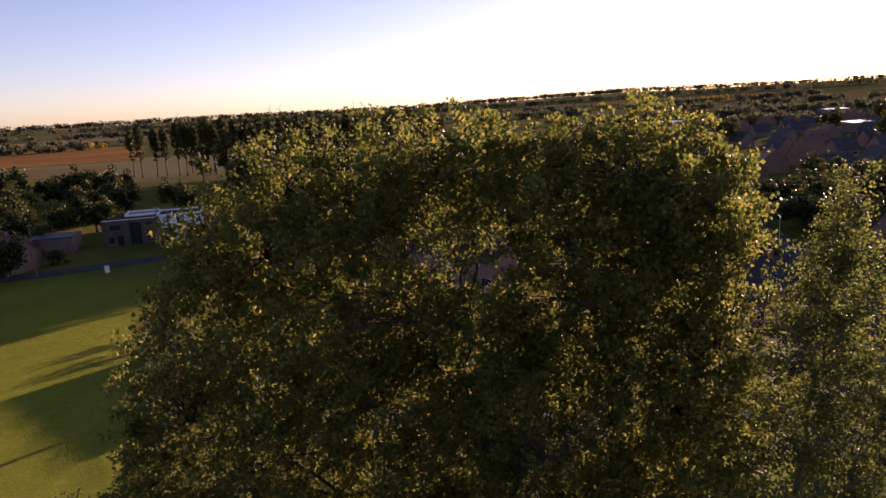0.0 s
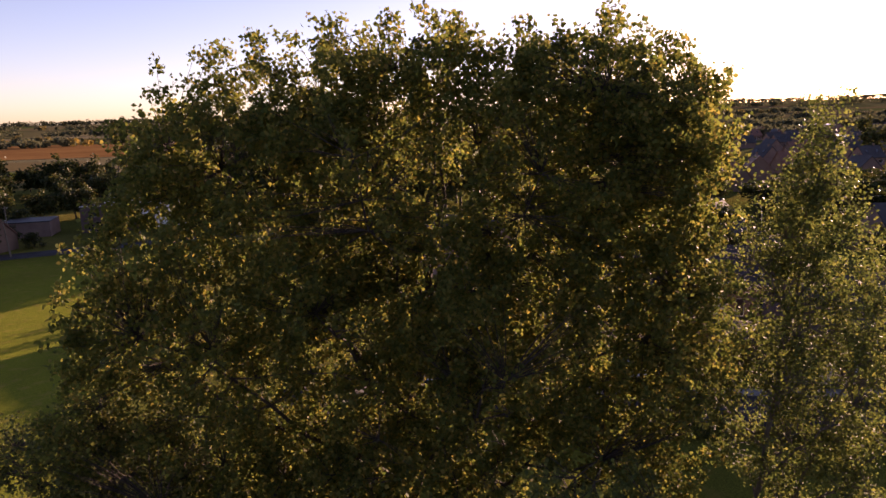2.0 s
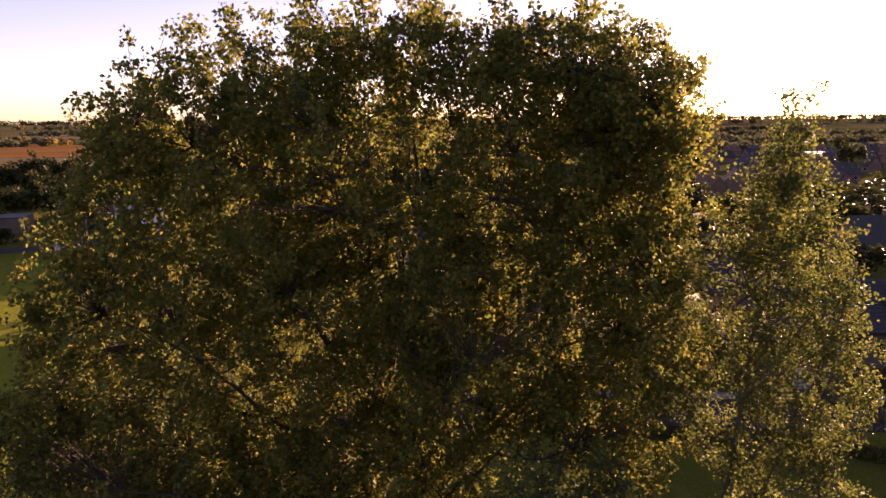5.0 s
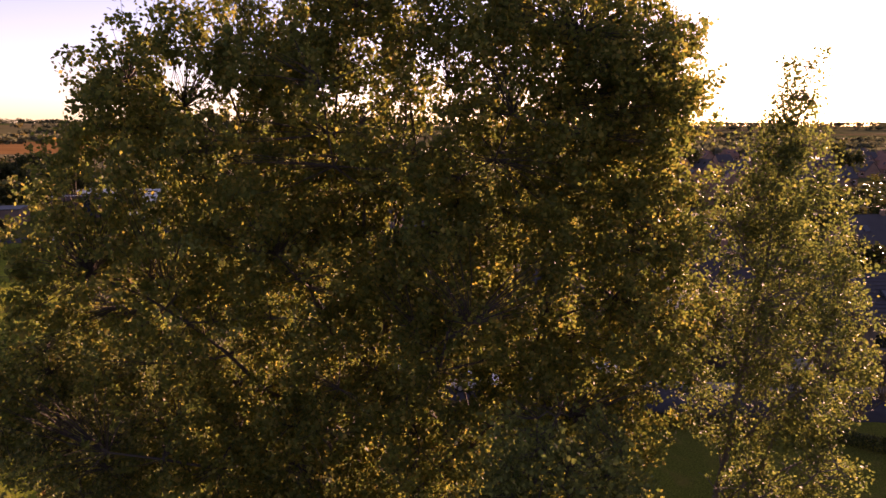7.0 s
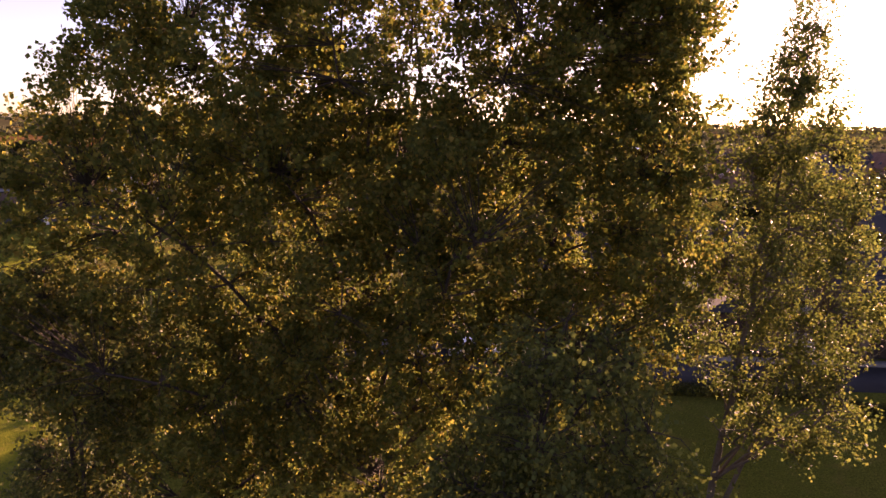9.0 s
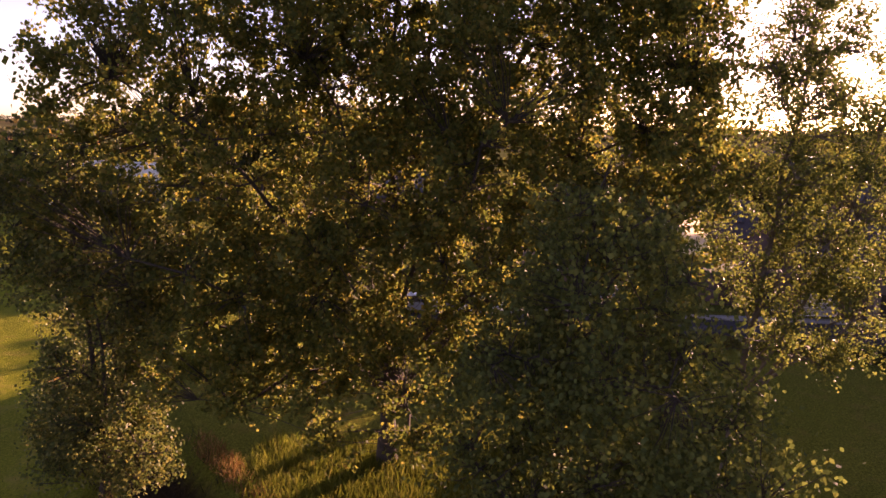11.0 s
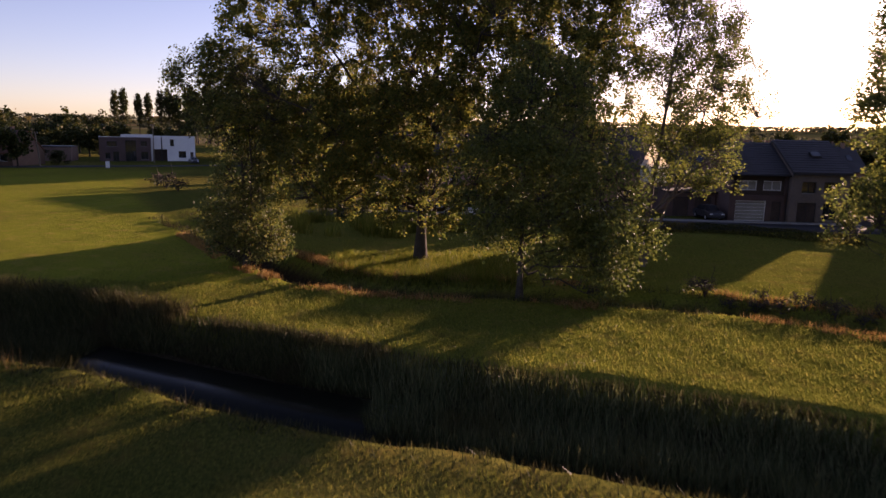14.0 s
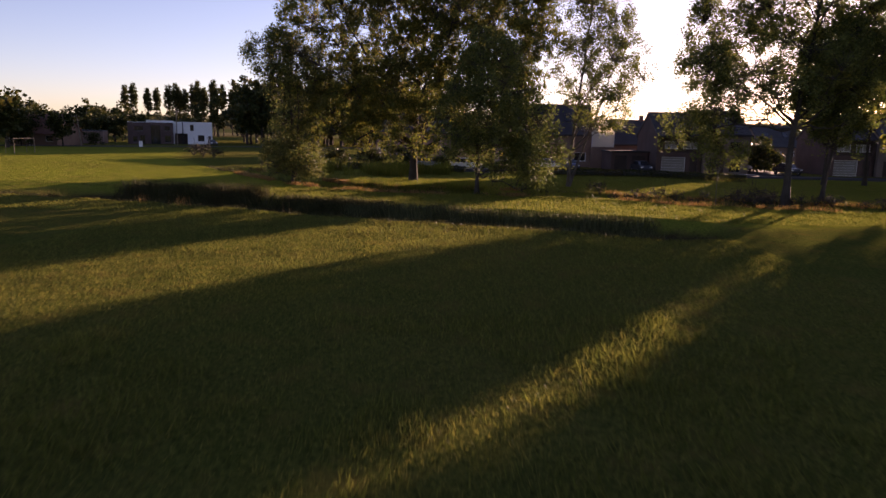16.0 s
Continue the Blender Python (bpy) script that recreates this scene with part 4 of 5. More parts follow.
copies(bramble, [(22.4, 53.2, 0.7, 0.6), (23.4, 51.9, 1.7, 1.5), (24.4, 51.5, 1.5, 1.3), (25.6, 52.7, 1.0, 0.9), (19.0, 55.4, 0.6, 0.5), (29.5, 51.8, 0.8, 0.6), (33.5, 51.2, 0.9, 0.7), (16.4, 56.9, 0.7, 0.6), (-17.5, 78, 1.3, 1.5), (-20.5, 82, 1.2, 1.2), (35, 50.8, 1.1, 0.9), (-40, 115, 2.4, 2.2), (-37, 111.5, 1.9, 1.7), (-43, 119, 2.2, 1.9)], rng)


def far_woods(name, label, rows, seed):
    """Tree lines near the horizon: many uncounted crowns of coarse leaf clumps in one mesh."""
    r = np.random.RandomState(seed)
    pts = []
    for (x0, y0), (x1, y1), n, h in rows:
        for _ in range(n):
            t = r.uniform()
            x, y = x0 + (x1 - x0) * t + r.normal() * 6, y0 + (y1 - y0) * t + r.normal() * 14
            hh = h * r.uniform(0.6, 1.15)
            rad = hh * r.uniform(0.55, 1.05)
            k = 32
            d = r.normal(size=(k, 3))
            d /= np.linalg.norm(d, axis=1)[:, None]
            c = np.array([x, y, float(height(x, y)) + hh * 0.52]) + d * [rad, rad, hh * 0.5] * r.uniform(0.5, 1, (k, 1))
            pts.append(c)
    P = np.concatenate(pts)
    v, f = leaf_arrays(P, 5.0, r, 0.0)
    tagged(new(name, mesh_np(name, v, f, LEAF_HAZED)), label, "woods", kind="stuff")


far_woods("far_woods", "wooded ridges and hedgerows along the horizon, haze painted into the leaves",
          [((-2400, 1500), (-900, 1900), 260, 14), ((-1300, 1150), (-420, 900), 120, 9), ((-900, 1900), (600, 2100), 300, 14), ((600, 2000), (2600, 1500), 320, 15), ((300, 900), (1500, 800), 160, 10), ((-420, 1100), (200, 1200), 120, 11), ((-700, 620), (-480, 700), 20, 9), ((150, 560), (700, 620), 90, 9), ((1400, 900), (3000, 1400), 160, 14), ((-2300, 1650), (-1200, 2500), 330, 17), ((-1200, 2500), (300, 2850), 420, 18), ((300, 2850), (1700, 2300), 420, 18), ((1700, 2300), (2700, 1500), 300, 18), ((-1000, 1250), (-300, 1400), 110, 12), ((-900, 760), (-420, 800), 60, 9), ((-300, 1400), (700, 1500), 150, 12), ((250, 1150), (1300, 1250), 150, 11), ((120, 800), (520, 860), 70, 9), ((500, 620), (900, 760), 60, 9)], 91)

# ---- houses ----
def holed_wall(x0, x1, z0, z1, y0, y1, holes):
    """A wall with real openings, made of blocks round the holes (hx0, hz0, hx1, hz1)."""
    xs = sorted({x0, x1, *[h[0] for h in holes], *[h[2] for h in holes]})
    zs = sorted({z0, z1, *[h[1] for h in holes], *[h[3] for h in holes]})
    bm = bmesh.new()
    for i in range(len(xs) - 1):
        for k in range(len(zs) - 1):
            cx, cz = (xs[i] + xs[i + 1]) / 2, (zs[k] + zs[k + 1]) / 2
            if not any(h[0] < cx < h[2] and h[1] < cz < h[3] for h in holes):
                box_bm(xs[i], y0, zs[k], xs[i + 1], y1, zs[k + 1], bm=bm)
    bmesh.ops.remove_doubles(bm, verts=bm.verts[:], dist=0.001)
    return bm


def window(root, hole, y, frame_m, filling=None, bars=1, name="window", sill=True):
    """A window or door set into a hole of the front wall at depth y: frame, pane and sill."""
    x0, z0, x1, z1 = hole
    f = bmesh.new()
    w = 0.07
    box_bm(x0, y, z0, x0 + w, y + 0.09, z1, bm=f)
    box_bm(x1 - w, y, z0, x1, y + 0.09, z1, bm=f)
    box_bm(x0 + w, y, z0, x1 - w, y + 0.09, z0 + w, bm=f)
    box_bm(x0 + w, y, z1 - w, x1 - w, y + 0.09, z1, bm=f)
    for b in range(bars):
        cx = x0 + (x1 - x0) * (b + 1) / (bars + 1)
        box_bm(cx - 0.03, y + 0.01, z0 + w, cx + 0.03, y + 0.08, z1 - w, bm=f)
    win = part(name, f, frame_m, root)
    part("pane", box_bm(x0 + w, y + 0.035, z0 + w, x1 - w, y + 0.055, z1 - w), filling or GLASS, win)
    if sill:
        part("sill", box_bm(x0 - 0.06, y - 0.16, z0 - 0.06, x1 + 0.06, y + 0.02, z0 - 0.004), PAVING, win)
    return win


def pitched(x0, x1, yf, zf, yr, zr, yb, zb, th=0.22, over=0.25):
    """A ridged roof slab, front eave (yf, zf), ridge (yr, zr), back eave (yb, zb)."""
    return prism_bm([(yf, zf), (yr, zr), (yb, zb), (yb, zb - th), (yr, zr - th * 1.2), (yf, zf - th)], x0 - over, x1 + over)


def gable_walls(root, x0, x1, yf, yr, yb, ze, zr, mat):
    for a, b in ((x0, x0 + 0.3), (x1 - 0.3, x1)):
        part("gable_wall", prism_bm([(yf, -0.2), (yf, ze), (yr, zr), (yb, ze), (yb, -0.2)], a, b), mat, root)


def roof_courses(root, x0, x1, yf, zf, yr, zr, mat, n=14):
    """Rows of tiles as thin lapped strips on the front slope."""
    dy, dz = (yr - yf) / n, (zr - zf) / n
    bm = bmesh.new()
    v = [bm.verts.new(c) for c in ((x0, 0, 0.055), (x1, 0, 0.055), (x1, dy * 1.02, dz + 0.012), (x0, dy * 1.02, dz + 0.012), (x0, 0, 0.004), (x1, 0, 0.004))]
    bm.faces.new((v[0], v[1], v[2], v[3]))
    bm.faces.new((v[4], v[5], v[1], v[0]))
    me = bpy.data.meshes.new("tile_course")
    bm.to_mesh(me)
    bm.free()
    me.materials.append(mat)
    for i in range(n):
        piece("tile_course", me, root, Matrix.Translation((0, yf + dy * i, zf + dz * i)))


def semi_house(m, label):
    """A pair of dark brick dwellings under one slate roof; the second one stands forward and a little higher."""
    h = thing("house", label, "house", "brick houses on the street", m)
    holes = [(0.7, 0.0, 3.9, 2.15), (4.5, 0.0, 5.5, 2.1), (1.1, 3.25, 2.9, 4.25), (3.6, 3.25, 5.5, 4.25)]
    part("front_wall", holed_wall(0.3, 6.1, -0.2, 2.75, 0.0, 0.3, [q for q in holes if q[1] < 2]), BRICK_DARK, h)
    part("upper_cladding", holed_wall(0.3, 6.1, 2.75, 4.95, 0.35, 0.6, [q for q in holes if q[1] > 2]), TIMBER, h, "dark timber-clad upper wall")
    gd = window(h, holes[0], 0.12, FRAME_W, BLIND, 0, "garage_door", False)
    for k in range(1, 6):
        part("slat", box_bm(0.78, 0.10, 0.36 * k, 3.82, 0.155, 0.36 * k + 0.025), FRAME_W, gd)
    window(h, holes[1], 0.12, FRAME, TIMBER, 0, "door", False)
    window(h, holes[2], 0.42, FRAME_W, BLIND, 1)
    window(h, holes[3], 0.42, FRAME_W, BLIND, 1)
    gable_walls(h, 0.0, 6.1, 0.0, 4.9, 9.8, 4.95, 8.0, BRICK_DARK)
    part("back_wall", box_bm(0.3, 9.5, -0.2, 11.8, 9.8, 4.9), BRICK_DARK, h)
    roof_courses(part("roof", pitched(0.0, 6.1, -0.35, 4.95, 4.9, 8.2, 10.1, 4.9, over=0.12), TILE, h, "dark slate-grey tiled roof"), -0.12, 6.0, -0.35, 4.95, 4.9, 8.2, TILE)
    part("gutter", rod_bm((-0.1, -0.42, 4.86), (6.1, -0.42, 4.86), 0.07, sides=8), FRAME, h)
    part("downpipe", rod_bm((6.0, -0.1, 0), (6.0, -0.1, 4.8), 0.045, sides=8), FRAME, h)
    holes2 = [(6.9, 0.0, 8.9, 2.1), (9.6, 0.3, 11.1, 2.1), (7.2, 3.1, 8.7, 4.3), (9.5, 3.1, 11.1, 4.3)]
    part("front_wall", holed_wall(6.4, 11.8, -0.2, 5.3, -0.6, -0.3, holes2), BRICK_GREY, h, "greyer brick front wall")
    window(h, holes2[0], -0.46, FRAME, TIMBER, 1, "garage_door", False)
    for q in holes2[1:]:
        window(h, q, -0.46, FRAME)
    gable_walls(h, 6.1, 12.1, -0.6, 4.6, 9.8, 5.3, 8.35, BRICK_GREY)
    roof_courses(part("roof", pitched(6.1, 12.1, -0.95, 5.25, 4.6, 8.55, 10.1, 5.2, over=0.1), TILE, h, "dark slate-grey tiled roof"), 6.02, 12.2, -0.95, 5.25, 4.6, 8.55, TILE)
    sk = part("roof_window", prism_bm([(1.4, 6.78), (2.3, 7.32), (2.3, 7.42), (1.4, 6.88)], 8.9, 10.0), FRAME, h)
    part("pane", prism_bm([(1.5, 6.95), (2.2, 7.37), (2.2, 7.39), (1.5, 6.97)], 9.0, 9.9), GLASS, sk)
    return h


semi = semi_house(pose(28.9, 93.2, 0), "pair of dark brick houses with slate roof and shutters down")
for x, y, r in ((52.5, 94.0, -2), (67, 93.0, -4), (82, 91.5, -6)):
    copy_thing(semi, pose(x, y, 0, 0, 0, r))


def garage_row(m):
    g = thing("garage", "low flat-roofed brick garage beside the house", "garage", "", m)
    holes = [(0.5, 0.0, 2.2, 2.1), (2.9, 0.0, 4.7, 2.1)]
    part("front_wall", holed_wall(0, 5.1, -0.2, 2.55, 0, 0.25, holes), BRICK_DARK, g)
    part("side_wall", box_bm(0, 0.25, -0.2, 0.25, 6, 2.55), BRICK_DARK, g)
    part("side_wall", box_bm(4.85, 0.25, -0.2, 5.1, 6, 2.55), BRICK_DARK, g)
    part("back_wall", box_bm(0.25, 5.75, -0.2, 4.85, 6, 2.55), BRICK_DARK, g)
    for q in holes:
        window(g, q, 0.1, FRAME, TIMBER, 0, "garage_door", False)
    part("flat_roof", box_bm(-0.15, -0.2, 2.55, 5.25, 6.1, 2.72, 0.02), ASPHALT, g)
    part("roof_edge", box_bm(-0.17, -0.24, 2.6, 5.27, -0.2, 2.78), FRAME, g, "dark metal roof edging")
    return g


garage_row(pose(23.6, 96.5, 0))


def veranda_mat():
    """Milky roofing sheet that daylight shines through."""
    m, nt, p = base_mat("milky_sheet", 0.5)
    p.inputs["Base Color"].default_value = (0.6, 0.58, 0.54, 1)
    tr = nt.nodes.new("ShaderNodeBsdfTranslucent")
    tr.inputs[0].default_value = (0.85, 0.8, 0.68, 1)
    mx = nt.nodes.new("ShaderNodeMixShader")
    mx.inputs[0].default_value = 0.6
    nt.links.new(p.outputs[0], mx.inputs[1])
    nt.links.new(tr.outputs[0], mx.inputs[2])
    nt.links.new(mx.outputs[0], nt.nodes["Material Output"].inputs[0])
    return m


MILKY = veranda_mat()


def village_house(m, label, wall_m, roof_m, w=9.0, d=8.0, eave=3.2, ridge=7.2, group="village houses"):
    h = thing("house", label, "house", group, m)
    holes = [(-w / 2 + 1.0, 0.9, -w / 2 + 2.6, 2.2), (-0.5, 0.0, 0.5, 2.1), (w / 2 - 2.8, 0.9, w / 2 - 1.0, 2.2)]
    part("front_wall", holed_wall(-w / 2 + 0.3, w / 2 - 0.3, -0.2, eave, -d / 2, -d / 2 + 0.3, holes), wall_m, h)
    part("back_wall", box_bm(-w / 2 + 0.3, d / 2 - 0.3, -0.2, w / 2 - 0.3, d / 2, eave), wall_m, h)
    gable_walls(h, -w / 2, w / 2, -d / 2, 0, d / 2, eave, ridge, wall_m)
    for q, nm in zip(holes, ("window", "door", "window")):
        window(h, q, -d / 2 + 0.1, FRAME_W, GLASS if nm == "window" else TIMBER, 0, nm, nm == "window")
    part("roof", pitched(-w / 2, w / 2, -d / 2 - 0.4, eave - 0.15, 0, ridge + 0.25, d / 2 + 0.4, eave - 0.15), roof_m, h)
    t = (ridge + 0.4 - eave) / (d / 2 + 0.4)
    for x in (-w / 4, w / 4):
        y0, y1 = -d / 4 - 0.6, -d / 4 + 0.5
        z = lambda y: ridge + 0.25 + t * y
        rw = part("roof_window", prism_bm([(y0, z(y0)), (y1, z(y1)), (y1, z(y1) + 0.1), (y0, z(y0) + 0.1)], x - 0.55, x + 0.55), FRAME, h)
        part("pane", prism_bm([(y0 + 0.1, z(y0 + 0.1) + 0.11), (y1 - 0.1, z(y1 - 0.1) + 0.11), (y1 - 0.1, z(y1 - 0.1) + 0.12), (y0 + 0.1, z(y0 + 0.1) + 0.12)], x - 0.47, x + 0.47), GLASS, rw)
    part("chimney", box_bm(w / 4 - 0.3, -0.3, ridge - 0.3, w / 4 + 0.3, 0.3, ridge + 1.0, 0.03), BRICK_RED, h)
    return h


# the house behind the birch, with its pale sheeted gable towards the lawn
village_house(pose(15.6, 109, 0, 0, 0, 1), "long brown brick house with a slate roof behind the birch", BRICK, TILE, 14.0, 9, 5.0, 9.2)
village_house(pose(30.6, 117, 0, 0, 0, 2), "brown brick house with a slate roof behind the garage", BRICK, TILE, 10, 8, 3.6, 7.2)
gab = thing("gable_extension", "pale translucent sheeted gable extension glowing in backlight", "extension", "", pose(23.9, 103.6, 0))
part("base_wall", box_bm(-1.7, 0, -0.2, 1.7, 0.9, 3.1), BRICK, gab)
part("gable_sheet", prism_bm([(0.0, 3.1), (0.0, 5.2), (0.06, 5.2), (0.06, 3.1)], -1.6, 1.6), MILKY, gab)
tri = bmesh.new()
tv = [tri.verts.new(c) for c in ((-1.6, 0.0, 5.26), (1.6, 0.0, 5.26), (-0.5, 0.0, 7.9), (-1.6, 0.06, 5.26), (1.6, 0.06, 5.26), (-0.5, 0.06, 7.9))]
for q in ((0, 1, 2), (5, 4, 3), (0, 3, 4, 1), (1, 4, 5, 2), (2, 5, 3, 0)):
    tri.faces.new([tv[i] for i in q])
part("gable_peak", tri, MILKY, gab)
for x in (-1.66, 1.6):
    part("post", box_bm(x, -0.03, 3.1, x + 0.08, 0.09, 5.26), FRAME_W, gab)
part("rail", box_bm(-1.7, -0.03, 5.2, 1.7, 0.09, 5.26), FRAME_W, gab)


def white_house(m):
    """A flat-roofed house: white block with a dark porch, and a brown brick wing."""
    h = thing("house", "white flat-roofed modern house with a brown brick wing", "house", "", m)
    holes = [(0.3, 0.0, 3.6, 2.9), (4.3, 3.7, 5.2, 5.3), (6.2, 0.9, 7.9, 2.5), (8.9, 0.0, 9.6, 2.3)]
    part("front_wall", holed_wall(0, 10, -0.2, 6.0, 0, 0.35, holes), RENDERED, h, "white painted front wall")
    part("side_wall", box_bm(9.65, 0.35, -0.2, 10, 10, 6.0), RENDERED, h)
    part("side_wall", box_bm(0, 0.35, 2.5, 0.35, 10, 6.0), RENDERED, h)
    part("back_wall", box_bm(0.35, 9.65, -0.2, 9.65, 10, 6.0), RENDERED, h)
    part("flat_roof", box_bm(0.35, 0.35, 5.4, 9.65, 9.65, 5.6), ASPHALT, h)
    part("porch_back", box_bm(0.3, 1.6, -0.2, 3.6, 1.9, 2.9), TIMBER, h, "dark recessed porch wall")
    part("porch_side", box_bm(3.6, 0.35, -0.2, 3.8, 1.9, 2.9), TIMBER, h)
    part("drainpipe", rod_bm((2.4, -0.12, 0), (2.4, -0.12, 5.9), 0.13, sides=8), FRAME, h, "dark flue pipe")
    for q in holes[1:3]:
        window(h, q, 0.14, FRAME)
    window(h, holes[3], 0.14, FRAME, TIMBER, 0, "door", False)
    wing = [(-10.0, 0.6, -8.9, 2.0), (-8.3, 0.0, -7.0, 2.3), (-5.6, 0.0, -3.2, 5.0), (-2.2, 0.5, -0.6, 2.3), (-2.2, 3.6, -0.8, 4.8), (-9.6, 3.5, -7.4, 4.7)]
    part("wing_front_wall", holed_wall(-11.2, -0.02, -0.2, 5.7, -1.5, -1.15, wing), BRICK_DARK, h, "brown brick wing wall")
    part("wing_side_wall", box_bm(-11.2, -1.15, -0.2, -10.85, 4, 5.7), BRICK_DARK, h)
    part("wing_back_wall", box_bm(-10.85, 3.65, -0.2, -0.36, 4, 5.7), BRICK_DARK, h)
    part("wing_end_wall", box_bm(-0.35, -1.15, -0.2, -0.02, 4, 5.7), BRICK_DARK, h)
    part("wing_roof", box_bm(-10.85, -1.15, 5.2, -0.35, 3.65, 5.35), ASPHALT, h)
    part("roof_edge", box_bm(-11.25, -1.55, 5.704, 0.0, -1.1, 5.8), FRAME_W, h, "white metal roof edging")
    for q in wing:
        window(h, q, -1.36, FRAME)
    part("rear_block", holed_wall(-7.0, -0.02, -0.2, 6.3, 4.02, 4.35, [(-5.6, 0.2, -3.6, 2.2)]), RENDERED, h, "white painted rear block")
    part("side_wall", box_bm(-7.0, 4.35, -0.2, -6.65, 10, 6.3), RENDERED, h)
    part("back_wall", box_bm(-6.65, 9.65, -0.2, -0.02, 10, 6.3), RENDERED, h)
    part("flat_roof", box_bm(-6.65, 4.35, 5.75, -0.02, 9.65, 5.9), ASPHALT, h)
    return h


white_house(pose(-73.6, 187.5, 0, 0, 0, 20))
low = thing("annex", "low brown brick annex with a flat roof", "annex", "", pose(-97, 176, 0, 0, 0, 18))
part("wall", box_bm(0, 0, -0.2, 9, 8, 3.2, 0.02), BRICK, low)
part("roof_edge", box_bm(-0.1, -0.1, 3.204, 9.1, 8.1, 3.4, 0.02), FRAME, low)
village_house(pose(-93.5, 161.5, 0, 0, 0, -8), "small brick house with an orange-red tiled roof", BRICK_RED, TILE_RED, 13, 9, 2.8, 6.8)

# the village on the far side of the street
rv = np.random.RandomState(12)
v1 = village_house(pose(70, 150, 0, 0, 0, 10), "brown brick village house with a slate roof", BRICK, TILE)
v2 = village_house(pose(95, 265, 0, 0, 0, 75), "red brick village house with a tiled roof", BRICK_RED, TILE_RED, 10, 8.5, 3.4, 7.6)
spots = []
for i in range(12):
    for k in range(8):
        x, y = 78 + 24 * i + rv.uniform(-5, 5) + 9 * k, 232 + 46 * k + 9 * i + rv.uniform(-8, 8)
        if y / max(x, 1) > 0.8 and x < 420:
            spots.append((x, y))
for n, (x, y) in enumerate(spots):
    copy_thing(v1 if n % 3 else v2, pose(x, y, 0, 0, 0, rv.choice([12, 98, -70, 190]) + rv.uniform(-8, 8)))


def hall(m, w, d, h, label):
    b = thing("hall", label, "building", "", m)
    part("wall", box_bm(-w / 2, -d / 2, -0.2, w / 2, d / 2, h, 0.02), BRICK_GREY, b)
    part("roof", prism_bm([(-d / 2 - 0.3, h), (0, h + 0.9), (d / 2 + 0.3, h), (d / 2 + 0.3, h + 0.2), (0, h + 1.1), (-d / 2 - 0.3, h + 0.2)], -w / 2 - 0.3, w / 2 + 0.3), ZINC, b, "shining low metal roof")


ZINC = surface("zinc_sheet", (0.45, 0.45, 0.46), (0.6, 0.6, 0.6), 2, 0.2, 0.22, 0.05, 0.004, 0.9)
# hidden behind the big poplar, added for a straight-edged shadow on the field
village_house(pose(-3.5, 141, 0, 0, 0, -38), "unseen wide dark brick house beyond the street, added to shade the field", BRICK, TILE, 20, 9, 4.8, 8.2)
hall(pose(216, 452, 0, 0, 0, 20), 16, 20, 5.0, "hall with a low metal roof glaring in the sun")
hall(pose(109, 222, 0, 0, 0, 30), 11, 7, 3.4, "flat pale-roofed shed among garden trees")
hall(pose(150, 600, 0, 0, 0, 15), 24, 12, 5.0, "long farm shed with a metal roof")
hall(pose(330, 700, 0, 0, 0, 15), 24, 12, 5.0, "long farm shed with a metal roof")
gq = np.random.RandomState(15)
copies(garden, [(x, y, gq.uniform(1.0, 1.5), gq.uniform(0.6, 0.85)) for x, y in zip(gq.uniform(56, 150, 30), gq.uniform(165, 235, 30)) if y > 1.25 * x + 40 and x > 58] + [(88, 205, 1.5, 0.8), (97, 214, 1.6, 0.85), (106, 208, 1.4, 0.8), (115, 218, 1.5, 0.85), (92, 226, 1.5, 0.9), (124, 230, 1.6, 0.9), (133, 240, 1.4, 0.9), (80, 196, 1.3, 0.8), (72, 184, 1.2, 0.75), (64, 171, 1.2, 0.72), (69, 175, 1.2, 0.75), (170, 330, 1.5, 1.5), (176, 300, 1.2, 1.7), (210, 350, 1.4, 1.4), (60, 135, 0.9, 0.6), (83, 140, 1.0, 0.65), (140, 190, 1.3, 0.9), (250, 480, 1.6, 1.6), (190, 420, 1.4, 1.4), (120, 380, 1.5, 1.4), (38, 132, 0.7, 0.72), (16, 130, 0.8, 0.6), (44, 160, 1.1, 0.72), (0, 140, 0.7, 0.6)], rng)

